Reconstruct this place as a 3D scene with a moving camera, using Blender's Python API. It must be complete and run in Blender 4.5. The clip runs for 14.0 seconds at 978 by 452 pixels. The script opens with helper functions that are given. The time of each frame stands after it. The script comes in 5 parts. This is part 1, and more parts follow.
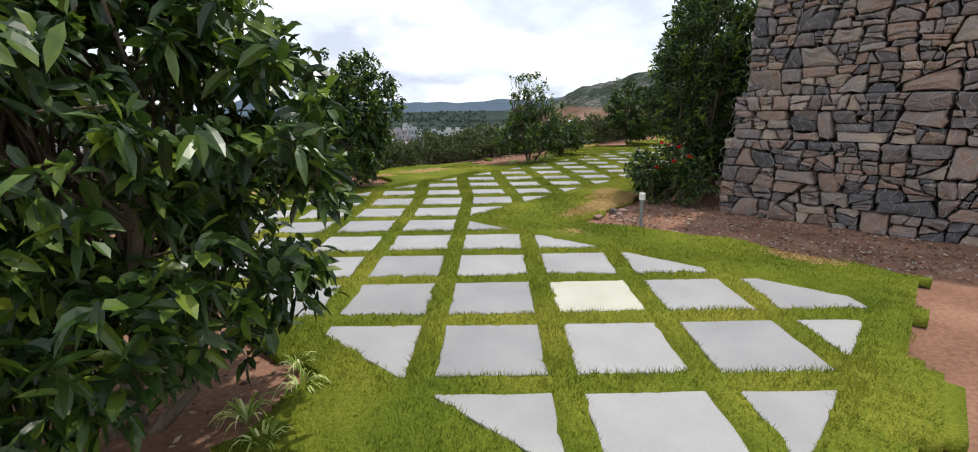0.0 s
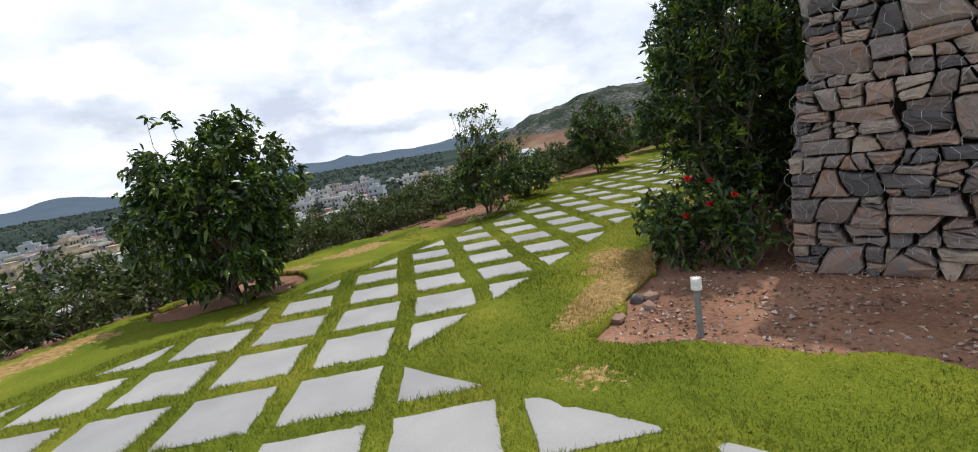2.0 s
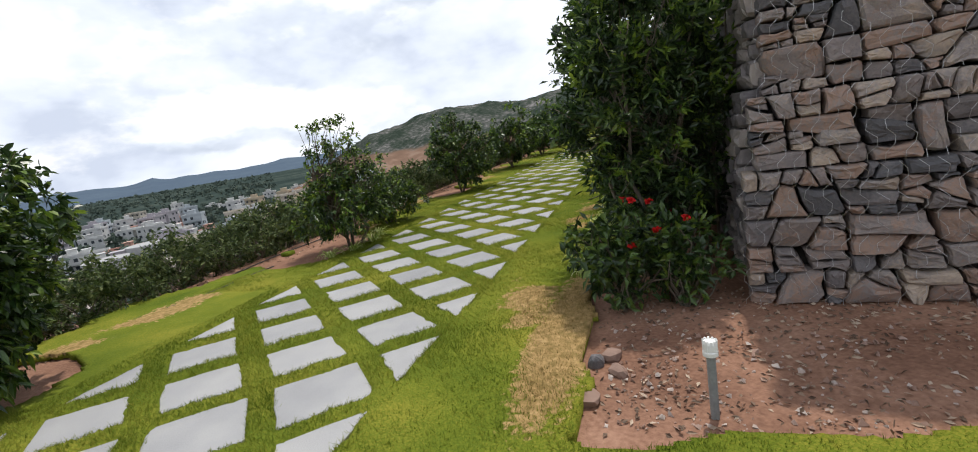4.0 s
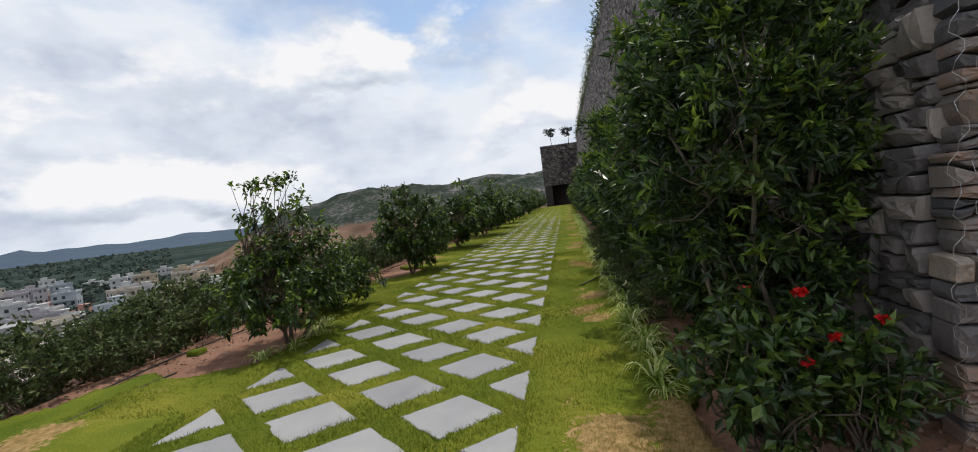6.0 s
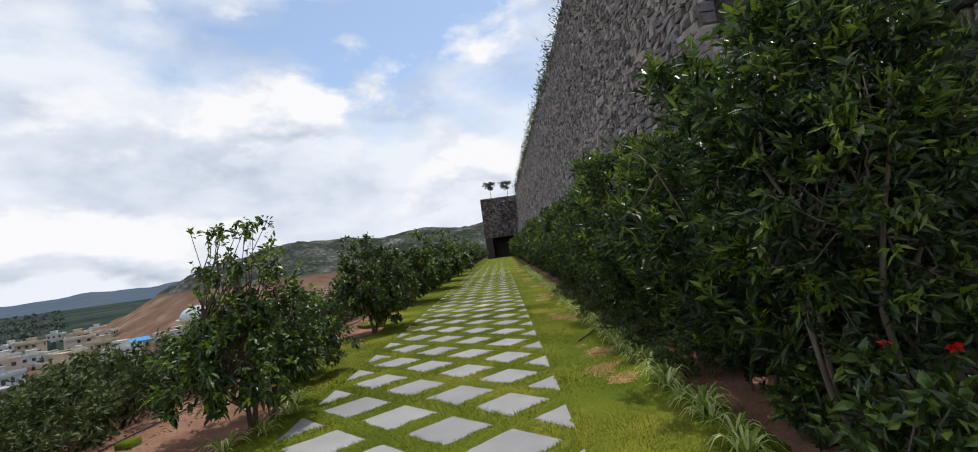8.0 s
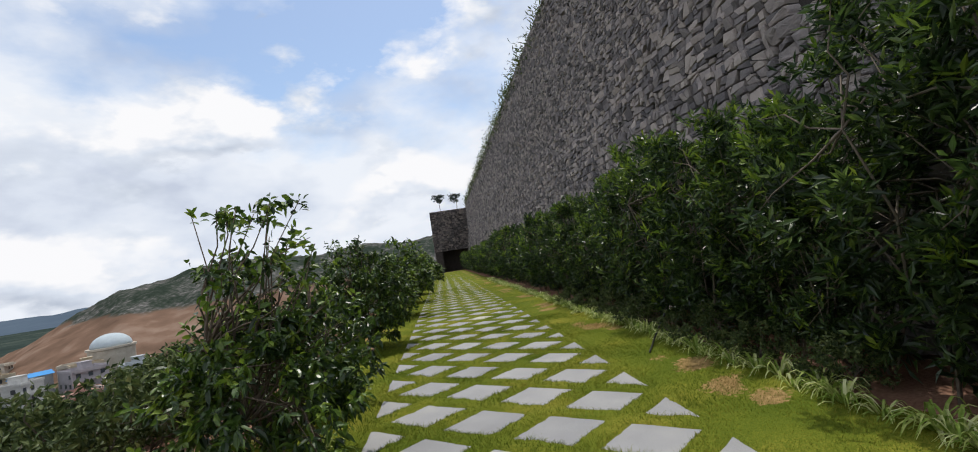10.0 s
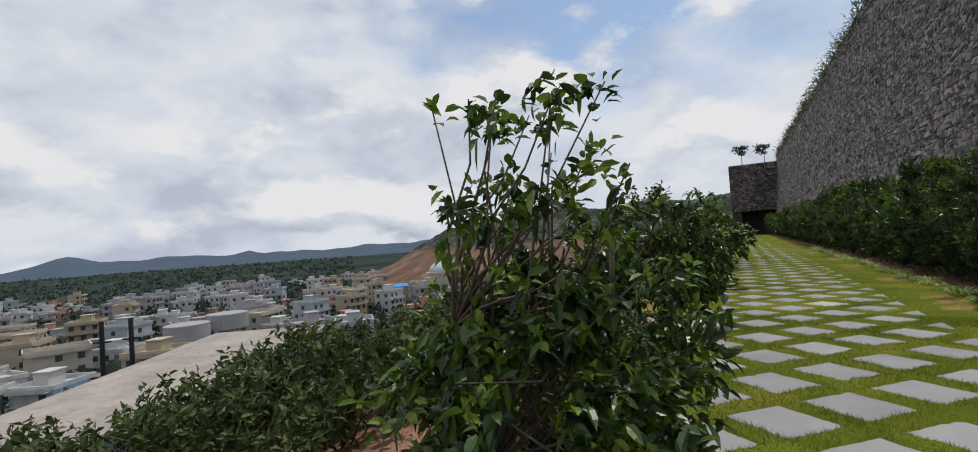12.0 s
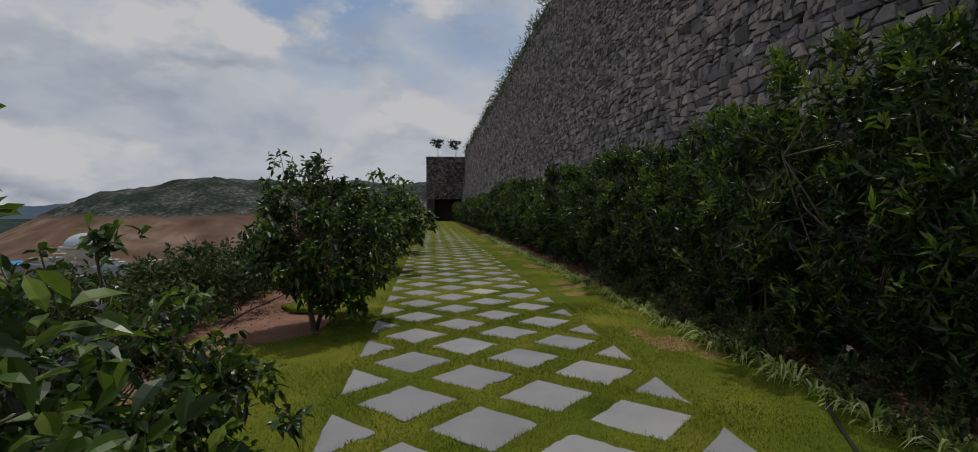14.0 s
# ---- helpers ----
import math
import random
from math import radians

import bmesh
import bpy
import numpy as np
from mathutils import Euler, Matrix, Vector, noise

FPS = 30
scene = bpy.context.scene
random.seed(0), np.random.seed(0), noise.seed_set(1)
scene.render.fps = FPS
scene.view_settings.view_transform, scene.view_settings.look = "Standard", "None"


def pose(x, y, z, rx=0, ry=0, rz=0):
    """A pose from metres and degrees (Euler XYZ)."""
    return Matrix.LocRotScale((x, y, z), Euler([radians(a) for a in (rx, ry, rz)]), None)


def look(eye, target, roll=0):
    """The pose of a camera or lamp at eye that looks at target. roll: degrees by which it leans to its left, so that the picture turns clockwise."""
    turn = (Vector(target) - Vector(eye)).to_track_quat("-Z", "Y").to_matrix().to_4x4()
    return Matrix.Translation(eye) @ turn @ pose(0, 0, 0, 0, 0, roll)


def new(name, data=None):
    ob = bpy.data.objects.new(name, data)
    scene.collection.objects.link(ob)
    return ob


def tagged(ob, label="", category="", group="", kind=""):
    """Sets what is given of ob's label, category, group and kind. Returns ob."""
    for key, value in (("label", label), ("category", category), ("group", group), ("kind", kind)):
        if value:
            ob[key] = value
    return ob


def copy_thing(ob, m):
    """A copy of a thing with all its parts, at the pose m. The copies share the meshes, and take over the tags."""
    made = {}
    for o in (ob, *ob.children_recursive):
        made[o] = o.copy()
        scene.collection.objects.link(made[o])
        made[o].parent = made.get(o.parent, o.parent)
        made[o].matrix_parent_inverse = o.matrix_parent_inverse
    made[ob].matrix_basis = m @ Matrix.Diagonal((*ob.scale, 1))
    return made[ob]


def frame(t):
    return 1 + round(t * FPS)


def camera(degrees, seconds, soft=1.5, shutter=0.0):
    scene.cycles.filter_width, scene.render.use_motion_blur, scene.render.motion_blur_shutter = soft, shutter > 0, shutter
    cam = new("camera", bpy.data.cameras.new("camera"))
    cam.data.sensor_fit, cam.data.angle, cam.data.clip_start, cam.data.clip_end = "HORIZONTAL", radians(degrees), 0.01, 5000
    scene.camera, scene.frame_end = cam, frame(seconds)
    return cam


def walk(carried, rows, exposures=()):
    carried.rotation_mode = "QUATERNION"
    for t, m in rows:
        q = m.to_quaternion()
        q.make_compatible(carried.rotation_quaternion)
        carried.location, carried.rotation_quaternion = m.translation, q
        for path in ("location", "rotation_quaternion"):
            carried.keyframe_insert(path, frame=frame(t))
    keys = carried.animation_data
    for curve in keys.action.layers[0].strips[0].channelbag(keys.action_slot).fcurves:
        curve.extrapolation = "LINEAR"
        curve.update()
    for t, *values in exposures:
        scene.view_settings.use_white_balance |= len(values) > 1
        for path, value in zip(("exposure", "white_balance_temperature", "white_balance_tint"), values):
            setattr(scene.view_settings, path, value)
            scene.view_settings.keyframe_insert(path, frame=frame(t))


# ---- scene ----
# Camera: t, x, y, z, yaw (left), pitch (up), lean to the right
cam = camera(90.7, 14.0, soft=1.0)
ROWS = [
    (0.0, 0.035, -3.399, 1.390, 0.80, -13.95, 1.20),
    (0.5, 0.217, -2.768, 1.422, -0.29, -13.39, 5.00),
    (1.0, 0.335, -2.038, 1.479, -2.79, -9.85, 10.00),
    (1.5, 0.337, -1.399, 1.481, -2.85, -9.82, 10.00),
    (2.0, 0.289, -0.815, 1.490, -3.20, -10.08, 9.60),
    (2.5, 0.165, -0.386, 1.514, -10.39, -11.07, 7.70),
    (3.0, 0.109, -0.083, 1.510, -17.54, -11.28, 8.90),
    (3.2, 0.108, 0.054, 1.510, -17.83, -10.89, 9.11),
    (5.5, -0.107, 1.683, 1.473, -34.15, -8.95, 8.54),
    (6.0, -0.141, 2.218, 1.457, -32.65, -2.56, 6.85),
    (6.5, -0.126, 2.427, 1.495, -25.18, -0.50, 7.82),
    (7.0, -0.103, 2.704, 1.473, -24.59, -0.09, 6.56),
    (7.5, -0.272, 2.924, 1.511, -34.26, 1.58, 6.30),
    (10.0, -0.618, 5.087, 1.484, -48.15, 3.50, 8.56),
    (10.5, -0.459, 5.682, 1.480, -30.85, 5.65, 6.98),
    (11.0, -0.356, 6.184, 1.442, -14.23, 3.92, 2.91),
    (11.5, -0.096, 6.627, 1.418, -14.77, 0.91, 3.20),
    (12.0, 0.143, 6.760, 1.499, -15.04, 1.90, 4.00),
    (12.5, 0.403, 7.024, 1.528, -29.98, 6.87, 3.06),
    (13.0, 0.705, 7.095, 1.515, -47.03, 5.59, 3.84),
    (13.5, 1.051, 7.329, 1.509, -47.44, 1.70, 2.37),
    (14.0, 1.437, 7.604, 1.480, -48.81, -1.82, 0.25),
]


def carried(x, y, z, yaw, pitch, lean):
    a, p = radians(yaw), radians(pitch)
    way = Vector((-math.sin(a) * math.cos(p), math.cos(a) * math.cos(p), math.sin(p)))
    return look((x, y, z), Vector((x, y, z)) + way, -lean)


walk(cam, [(r[0], carried(*r[1:])) for r in ROWS],
     [(0.0, 0.1), (1.0, -0.1), (2.0, -0.02), (3.0, 0.1), (5.5, -0.26), (6.5, -0.34), (7.5, -0.26), (10.0, -0.26), (11.0, -0.42), (12.0, -0.55), (12.5, -0.5), (13.0, -0.96), (14.0, -1.18)])

# ---- plan: s runs along the long path, d to its right ----
AX = radians(42.0)
E2 = np.array([math.sin(AX), math.cos(AX)])
N2 = np.array([math.cos(AX), -math.sin(AX)])


def plan(s, d, z=0.0):
    p = s * E2 + d * N2
    return Vector((p[0], p[1], z))


# ---- world and sun ----
SUN_UP = radians(70)
sun_way = math.cos(radians(14)) * E2 + math.sin(radians(14)) * N2
SUN_AZ = math.atan2(sun_way[0], sun_way[1])

world = bpy.data.worlds.new("sky")
scene.world = world
world.use_nodes = True
wn, wl = world.node_tree.nodes, world.node_tree.links
wn.clear()


def wnode(kind, **values):
    n = wn.new(kind)
    for k, v in values.items():
        n.inputs[k].default_value = v
    return n


sky = wn.new("ShaderNodeTexSky")
sky.sky_type = "NISHITA"
sky.sun_disc = False
sky.sun_elevation, sky.sun_rotation = SUN_UP, SUN_AZ
coord = wn.new("ShaderNodeTexCoord")
parts_xyz = wn.new("ShaderNodeSeparateXYZ")
wl.new(coord.outputs["Generated"], parts_xyz.inputs[0])
squash = wn.new("ShaderNodeVectorMath")
squash.operation = "MULTIPLY"
squash.inputs[1].default_value = (1.0, 1.0, 1.9)
wl.new(coord.outputs["Generated"], squash.inputs[0])


def cloud_noise(scale, detail, shift):
    m = wn.new("ShaderNodeMapping")
    m.inputs["Location"].default_value = shift
    wl.new(squash.outputs[0], m.inputs[0])
    n = wn.new("ShaderNodeTexNoise")
    n.inputs["Scale"].default_value, n.inputs["Detail"].default_value = scale, detail
    n.inputs["Roughness"].default_value = 0.54
    wl.new(m.outputs[0], n.inputs["Vector"])
    return n


def ramp(nodes, links, source, stops):
    r = nodes.new("ShaderNodeValToRGB")
    while len(r.color_ramp.elements) < len(stops):
        r.color_ramp.elements.new(0.5)
    for e, (at, c) in zip(r.color_ramp.elements, stops):
        e.position, e.color = at, (*c, 1)
    links.new(source, r.inputs[0])
    return r


low_sky = wn.new("ShaderNodeMapRange")
low_sky.inputs["From Min"].default_value, low_sky.inputs["From Max"].default_value = 0.0, 0.30
low_sky.inputs["To Min"].default_value, low_sky.inputs["To Max"].default_value = 0.22, 0.0
wl.new(parts_xyz.outputs["Z"], low_sky.inputs["Value"])
thick = wn.new("ShaderNodeMath")
thick.operation = "ADD"
wl.new(cloud_noise(1.7, 9, (0.35, 0.2, 0.1)).outputs["Fac"], thick.inputs[0])
wl.new(low_sky.outputs["Result"], thick.inputs[1])
cover = ramp(wn, wl, thick.outputs[0], [(0.345, (0, 0, 0)), (0.48, (1, 1, 1))])
puff_a, puff_b = cloud_noise(3.4, 10, (2.3, 1.2, 0.4)), cloud_noise(3.4, 4, (2.26, 1.16, 0.54))
relief = wn.new("ShaderNodeMath")
relief.operation = "SUBTRACT"
wl.new(puff_a.outputs["Fac"], relief.inputs[0])
wl.new(puff_b.outputs["Fac"], relief.inputs[1])
shade = wn.new("ShaderNodeMath")
shade.operation = "MULTIPLY_ADD"
wl.new(relief.outputs[0], shade.inputs[0])
shade.inputs[1].default_value, shade.inputs[2].default_value = 2.1, 0.58
belly = ramp(wn, wl, shade.outputs[0], [(0.2, (0.59, 0.65, 0.78)), (0.45, (0.74, 0.80, 0.91)), (0.78, (0.89, 0.93, 1.0))])
sky_level = wn.new("ShaderNodeMix")
sky_level.data_type = "RGBA"
sky_level.blend_type = "MULTIPLY"
sky_level.inputs["Factor"].default_value = 1.0
wl.new(sky.outputs[0], sky_level.inputs["A"])
sky_level.inputs["B"].default_value = (0.175, 0.172, 0.165, 1)
cloud_mix = wn.new("ShaderNodeMix")
cloud_mix.data_type = "RGBA"
wl.new(cover.outputs[0], cloud_mix.inputs["Factor"])
wl.new(sky_level.outputs["Result"], cloud_mix.inputs["A"])
wl.new(belly.outputs[0], cloud_mix.inputs["B"])
# separate heaped clouds in front of the veil: white heads, grey undersides
heap_a, heap_b = cloud_noise(3.1, 10, (0.9, 3.4, 1.7)), cloud_noise(3.1, 5, (0.9, 3.4, 1.83))
heap_cover = ramp(wn, wl, heap_a.outputs["Fac"], [(0.52, (0, 0, 0)), (0.60, (1, 1, 1))])
heap_relief = wn.new("ShaderNodeMath")
heap_relief.operation = "SUBTRACT"
wl.new(heap_a.outputs["Fac"], heap_relief.inputs[0])
wl.new(heap_b.outputs["Fac"], heap_relief.inputs[1])
heap_shade = wn.new("ShaderNodeMath")
heap_shade.operation = "MULTIPLY_ADD"
wl.new(heap_relief.outputs[0], heap_shade.inputs[0])
heap_shade.inputs[1].default_value, heap_shade.inputs[2].default_value = 3.2, 0.5
heap_tone = ramp(wn, wl, heap_shade.outputs[0], [(0.15, (0.49, 0.55, 0.66)), (0.5, (0.74, 0.80, 0.90)), (0.74, (1.0, 1.0, 1.02))])
heap_mix = wn.new("ShaderNodeMix")
heap_mix.data_type = "RGBA"
wl.new(heap_cover.outputs[0], heap_mix.inputs["Factor"])
wl.new(cloud_mix.outputs["Result"], heap_mix.inputs["A"])
wl.new(heap_tone.outputs[0], heap_mix.inputs["B"])
glow = wn.new("ShaderNodeBackground")
wl.new(heap_mix.outputs["Result"], glow.inputs[0])
glow.inputs[1].default_value = 1.15
outw = wn.new("ShaderNodeOutputWorld")
wl.new(glow.outputs[0], outw.inputs[0])

sun = new("sun", bpy.data.lights.new("sun", "SUN"))
sun.data.energy, sun.data.angle, sun.data.color = 3.35, radians(1.2), (1.0, 0.95, 0.87)
sun.matrix_world = look(Vector((*(sun_way * math.cos(SUN_UP)), math.sin(SUN_UP))) * 60, (0, 0, 0))


# ---- materials ----
def mat(name, stops, scale=8.0, rough=0.8, bump=0.3, fine=60.0, vary=0.0, islands=0.0, glossy=0.3, through_light=0.0, metal=0.0, stretch=None):
    """A surface of several tones: noise at two scales, relief, and a tone that varies from piece to piece."""
    m = bpy.data.materials.new(name)
    m.use_nodes = True
    n, k = m.node_tree.nodes, m.node_tree.links
    b = n["Principled BSDF"]
    geo = n.new("ShaderNodeTexCoord")
    where = geo.outputs["Object"]
    if stretch:
        mp = n.new("ShaderNodeMapping")
        mp.inputs["Scale"].default_value = stretch
        k.new(where, mp.inputs[0])
        where = mp.outputs[0]
    big, small = n.new("ShaderNodeTexNoise"), n.new("ShaderNodeTexNoise")
    for t, sc, de in ((big, scale, 5), (small, fine, 4)):
        t.inputs["Scale"].default_value, t.inputs["Detail"].default_value = sc, de
        k.new(where, t.inputs["Vector"])
    mix = n.new("ShaderNodeMath")
    mix.operation = "MULTIPLY_ADD"
    k.new(small.outputs["Fac"], mix.inputs[0])
    mix.inputs[1].default_value = 0.4
    off = n.new("ShaderNodeMath")
    off.operation = "MULTIPLY_ADD"
    k.new(big.outputs["Fac"], off.inputs[0])
    off.inputs[1].default_value, off.inputs[2].default_value = 0.6, 0.0
    k.new(off.outputs[0], mix.inputs[2])
    tone = mix.outputs[0]
    piece = None
    if vary:
        piece = n.new("ShaderNodeObjectInfo").outputs["Random"]
    if islands:
        piece, vary = n.new("ShaderNodeNewGeometry").outputs["Random Per Island"], islands
    if piece is not None:
        sh = n.new("ShaderNodeMath")
        sh.operation = "SUBTRACT"
        k.new(piece, sh.inputs[0])
        sh.inputs[1].default_value = 0.5
        ad = n.new("ShaderNodeMath")
        ad.operation = "MULTIPLY_ADD"
        k.new(sh.outputs[0], ad.inputs[0])
        ad.inputs[1].default_value = vary
        k.new(tone, ad.inputs[2])
        tone = ad.outputs[0]
    col = ramp(n, k, tone, stops)
    colour = col.outputs[0]
    k.new(colour, b.inputs["Base Color"])
    b.inputs["Roughness"].default_value = rough
    b.inputs["Metallic"].default_value = metal
    b.inputs["Specular IOR Level"].default_value = glossy
    if bump:
        bp = n.new("ShaderNodeBump")
        bp.inputs["Strength"].default_value, bp.inputs["Distance"].default_value = bump, 0.02
        k.new(mix.outputs[0], bp.inputs["Height"])
        k.new(bp.outputs[0], b.inputs["Normal"])
    if through_light:
        tr = n.new("ShaderNodeBsdfTranslucent")
        k.new(colour, tr.inputs[0])
        ms = n.new("ShaderNodeMixShader")
        ms.inputs[0].default_value = through_light
        k.new(b.outputs[0], ms.inputs[1])
        k.new(tr.outputs[0], ms.inputs[2])
        k.new(ms.outputs[0], n["Material Output"].inputs[0])
    return m


M_SLAB = mat("grey_sandstone", [(0.25, (0.22, 0.22, 0.23)), (0.5, (0.285, 0.285, 0.29)), (0.75, (0.36, 0.355, 0.35))], 2.2, 0.7, 0.35, 130, vary=0.25)
M_PALESLAB = mat("pale_yellow_sandstone", [(0.25, (0.36, 0.35, 0.29)), (0.5, (0.44, 0.43, 0.36)), (0.75, (0.50, 0.49, 0.42))], 3, 0.75, 0.2, 90)
M_LAWN = mat("lawn_turf", [(0.30, (0.045, 0.082, 0.009)), (0.5, (0.12, 0.145, 0.016)), (0.68, (0.25, 0.225, 0.035))], 0.9, 0.95, 1.0, 70, glossy=0.05)


def dry_patches(m):
    """Lets straw-coloured turf show where the lawn is dry."""
    n, k = m.node_tree.nodes, m.node_tree.links
    base = n["Principled BSDF"].inputs["Base Color"]
    at = n.new("ShaderNodeAttribute")
    at.attribute_name = "dryness"
    grain = n.new("ShaderNodeTexNoise")
    grain.inputs["Scale"].default_value, grain.inputs["Detail"].default_value = 22, 6
    where = n.new("ShaderNodeTexCoord")
    k.new(where.outputs["Object"], grain.inputs["Vector"])
    both = n.new("ShaderNodeMath")
    both.operation = "MULTIPLY_ADD"
    k.new(grain.outputs["Fac"], both.inputs[0])
    both.inputs[1].default_value = 1.1
    k.new(at.outputs["Fac"], both.inputs[2])
    mask = ramp(n, k, both.outputs[0], [(0.86, (0, 0, 0)), (1.15, (1, 1, 1))])
    straw = ramp(n, k, grain.outputs["Fac"], [(0.3, (0.16, 0.115, 0.04)), (0.55, (0.30, 0.20, 0.085)), (0.75, (0.40, 0.28, 0.13))])
    mix = n.new("ShaderNodeMix")
    mix.data_type = "RGBA"
    k.new(mask.outputs[0], mix.inputs["Factor"])
    k.new(base.links[0].from_socket, mix.inputs["A"])
    k.new(straw.outputs[0], mix.inputs["B"])
    k.new(mix.outputs["Result"], base)


dry_patches(M_LAWN)
M_BLADE = mat("grass_blade", [(0.25, (0.055, 0.105, 0.010)), (0.5, (0.15, 0.188, 0.02)), (0.74, (0.32, 0.295, 0.05))], 0.8, 0.6, 0.0, 3, islands=0.25, glossy=0.12, through_light=0.45)
M_STRAWBLADE = mat("straw_blade", [(0.2, (0.19, 0.14, 0.045)), (0.8, (0.40, 0.28, 0.12))], 3, 0.8, 0.0, 10, islands=0.5, glossy=0.1, through_light=0.2)
M_SOIL = mat("red_soil", [(0.3, (0.115, 0.060, 0.041)), (0.5, (0.225, 0.122, 0.082)), (0.7, (0.34, 0.20, 0.14))], 1.3, 0.95, 1.0, 35, glossy=0.1)
M_SCRUB = mat("scrub_plain", [(0.36, (0.022, 0.032, 0.030)), (0.5, (0.034, 0.048, 0.043)), (0.62, (0.055, 0.070, 0.06)), (0.72, (0.14, 0.12, 0.10))], 0.006, 1.0, 0.0, 0.05, glossy=0.0)
M_STONE = mat("granite_rubble", [(0.05, (0.095, 0.094, 0.10)), (0.32, (0.175, 0.155, 0.152)), (0.5, (0.235, 0.198, 0.182)), (0.62, (0.30, 0.20, 0.15)), (0.78, (0.235, 0.212, 0.205)), (1.0, (0.40, 0.32, 0.25))], 7, 0.85, 1.0, 55, vary=0.95)
M_FACING = mat("granite_facing", [(0.1, (0.105, 0.097, 0.10)), (0.4, (0.19, 0.172, 0.171)), (0.6, (0.265, 0.235, 0.226)), (0.9, (0.38, 0.332, 0.30))], 4, 0.85, 0.8, 30, islands=0.8)
M_FACESTONE = mat("granite_face_block", [(0.1, (0.105, 0.097, 0.10)), (0.4, (0.19, 0.172, 0.171)), (0.6, (0.265, 0.235, 0.226)), (0.9, (0.38, 0.332, 0.30))], 4, 0.85, 0.8, 30, vary=0.8)
M_GABIONREST = mat("granite_rubble_upper", [(0.05, (0.095, 0.094, 0.10)), (0.32, (0.175, 0.155, 0.152)), (0.5, (0.235, 0.198, 0.182)), (0.62, (0.30, 0.20, 0.15)), (0.78, (0.235, 0.212, 0.205)), (1.0, (0.40, 0.32, 0.25))], 7, 0.85, 1.0, 55, islands=0.95)
M_CORE = mat("dark_rubble_core", [(0.3, (0.035, 0.031, 0.029)), (0.7, (0.08, 0.07, 0.063))], 4, 0.95, 1.0, 30)
M_WIRE = mat("galvanised_wire", [(0.3, (0.34, 0.34, 0.34)), (0.7, (0.5, 0.5, 0.5))], 20, 0.45, 0.0, 60, metal=0.8)
M_BARK = mat("brown_bark", [(0.3, (0.07, 0.05, 0.038)), (0.7, (0.19, 0.15, 0.115))], 12, 0.9, 0.8, 60, stretch=(1, 1, 0.25))
M_PALEBARK = mat("pale_bark", [(0.3, (0.08, 0.065, 0.05)), (0.7, (0.20, 0.165, 0.13))], 12, 0.9, 0.8, 60, stretch=(1, 1, 0.25))
M_LEAF = mat("dark_glossy_leaf", [(0.15, (0.013, 0.032, 0.008)), (0.5, (0.034, 0.070, 0.013)), (0.75, (0.07, 0.128, 0.02)), (1.0, (0.17, 0.23, 0.03))], 3, 0.36, 0.0, 30, islands=0.85, glossy=0.5, through_light=0.25)
# Young leaves on trees; on hedge and corner shrub it paints in sunlight.
M_LEAF_NEW_LIT = mat("young_and_sunlit_leaf", [(0.2, (0.06, 0.12, 0.014)), (0.6, (0.14, 0.22, 0.024)), (0.9, (0.26, 0.33, 0.04))], 3, 0.45, 0.0, 30, islands=0.6, glossy=0.35, through_light=0.35)
M_HEDGE = mat("hedge_leaf", [(0.15, (0.012, 0.027, 0.009)), (0.5, (0.027, 0.055, 0.015)), (0.8, (0.068, 0.118, 0.028)), (1.0, (0.17, 0.235, 0.048))], 2, 0.33, 0.0, 30, islands=0.85, glossy=0.5, through_light=0.42)
M_SHRUB = mat("boundary_shrub_leaf", [(0.15, (0.03, 0.05, 0.016)), (0.5, (0.07, 0.105, 0.03)), (0.85, (0.14, 0.17, 0.055)), (1.0, (0.22, 0.23, 0.09))], 2, 0.55, 0.0, 30, islands=0.8, glossy=0.3, through_light=0.25)
M_SPIDER = mat("striped_spider_leaf", [(0.2, (0.22, 0.32, 0.05)), (0.45, (0.52, 0.58, 0.18)), (0.8, (0.78, 0.79, 0.45))], 6, 0.5, 0.0, 40, islands=0.8, glossy=0.3, through_light=0.4)
M_FLOWER = mat("red_petal", [(0.3, (0.42, 0.008, 0.008)), (0.7, (0.68, 0.02, 0.02))], 20, 0.5, 0.0, 60, islands=0.4, through_light=0.2)
M_PINK = mat("pale_pink_petal", [(0.3, (0.6, 0.42, 0.42)), (0.7, (0.8, 0.65, 0.62))], 20, 0.5, 0.0, 60)
M_POST = mat("grey_painted_metal", [(0.3, (0.16, 0.17, 0.17)), (0.7, (0.26, 0.27, 0.27))], 15, 0.5, 0.1, 80)
M_WHITE = mat("white_plastic", [(0.3, (0.68, 0.68, 0.66)), (0.7, (0.82, 0.82, 0.8))], 15, 0.4, 0.05, 80)
M_HOSE = mat("black_hose_rubber", [(0.3, (0.012, 0.012, 0.012)), (0.7, (0.03, 0.03, 0.03))], 15, 0.5, 0.05, 80)
M_DRYLEAF = mat("dry_leaf_litter", [(0.2, (0.10, 0.065, 0.045)), (0.6, (0.25, 0.17, 0.12)), (0.9, (0.42, 0.33, 0.25))], 8, 0.85, 0.0, 50, islands=0.9)
# Haze over the distant hills is put into this blue-grey base colour.
M_RANGE = mat("hazy_blue_range", [(0.3, (0.065, 0.09, 0.125)), (0.7, (0.085, 0.115, 0.15))], 0.004, 1.0, 0.0, 0.02, glossy=0.0)
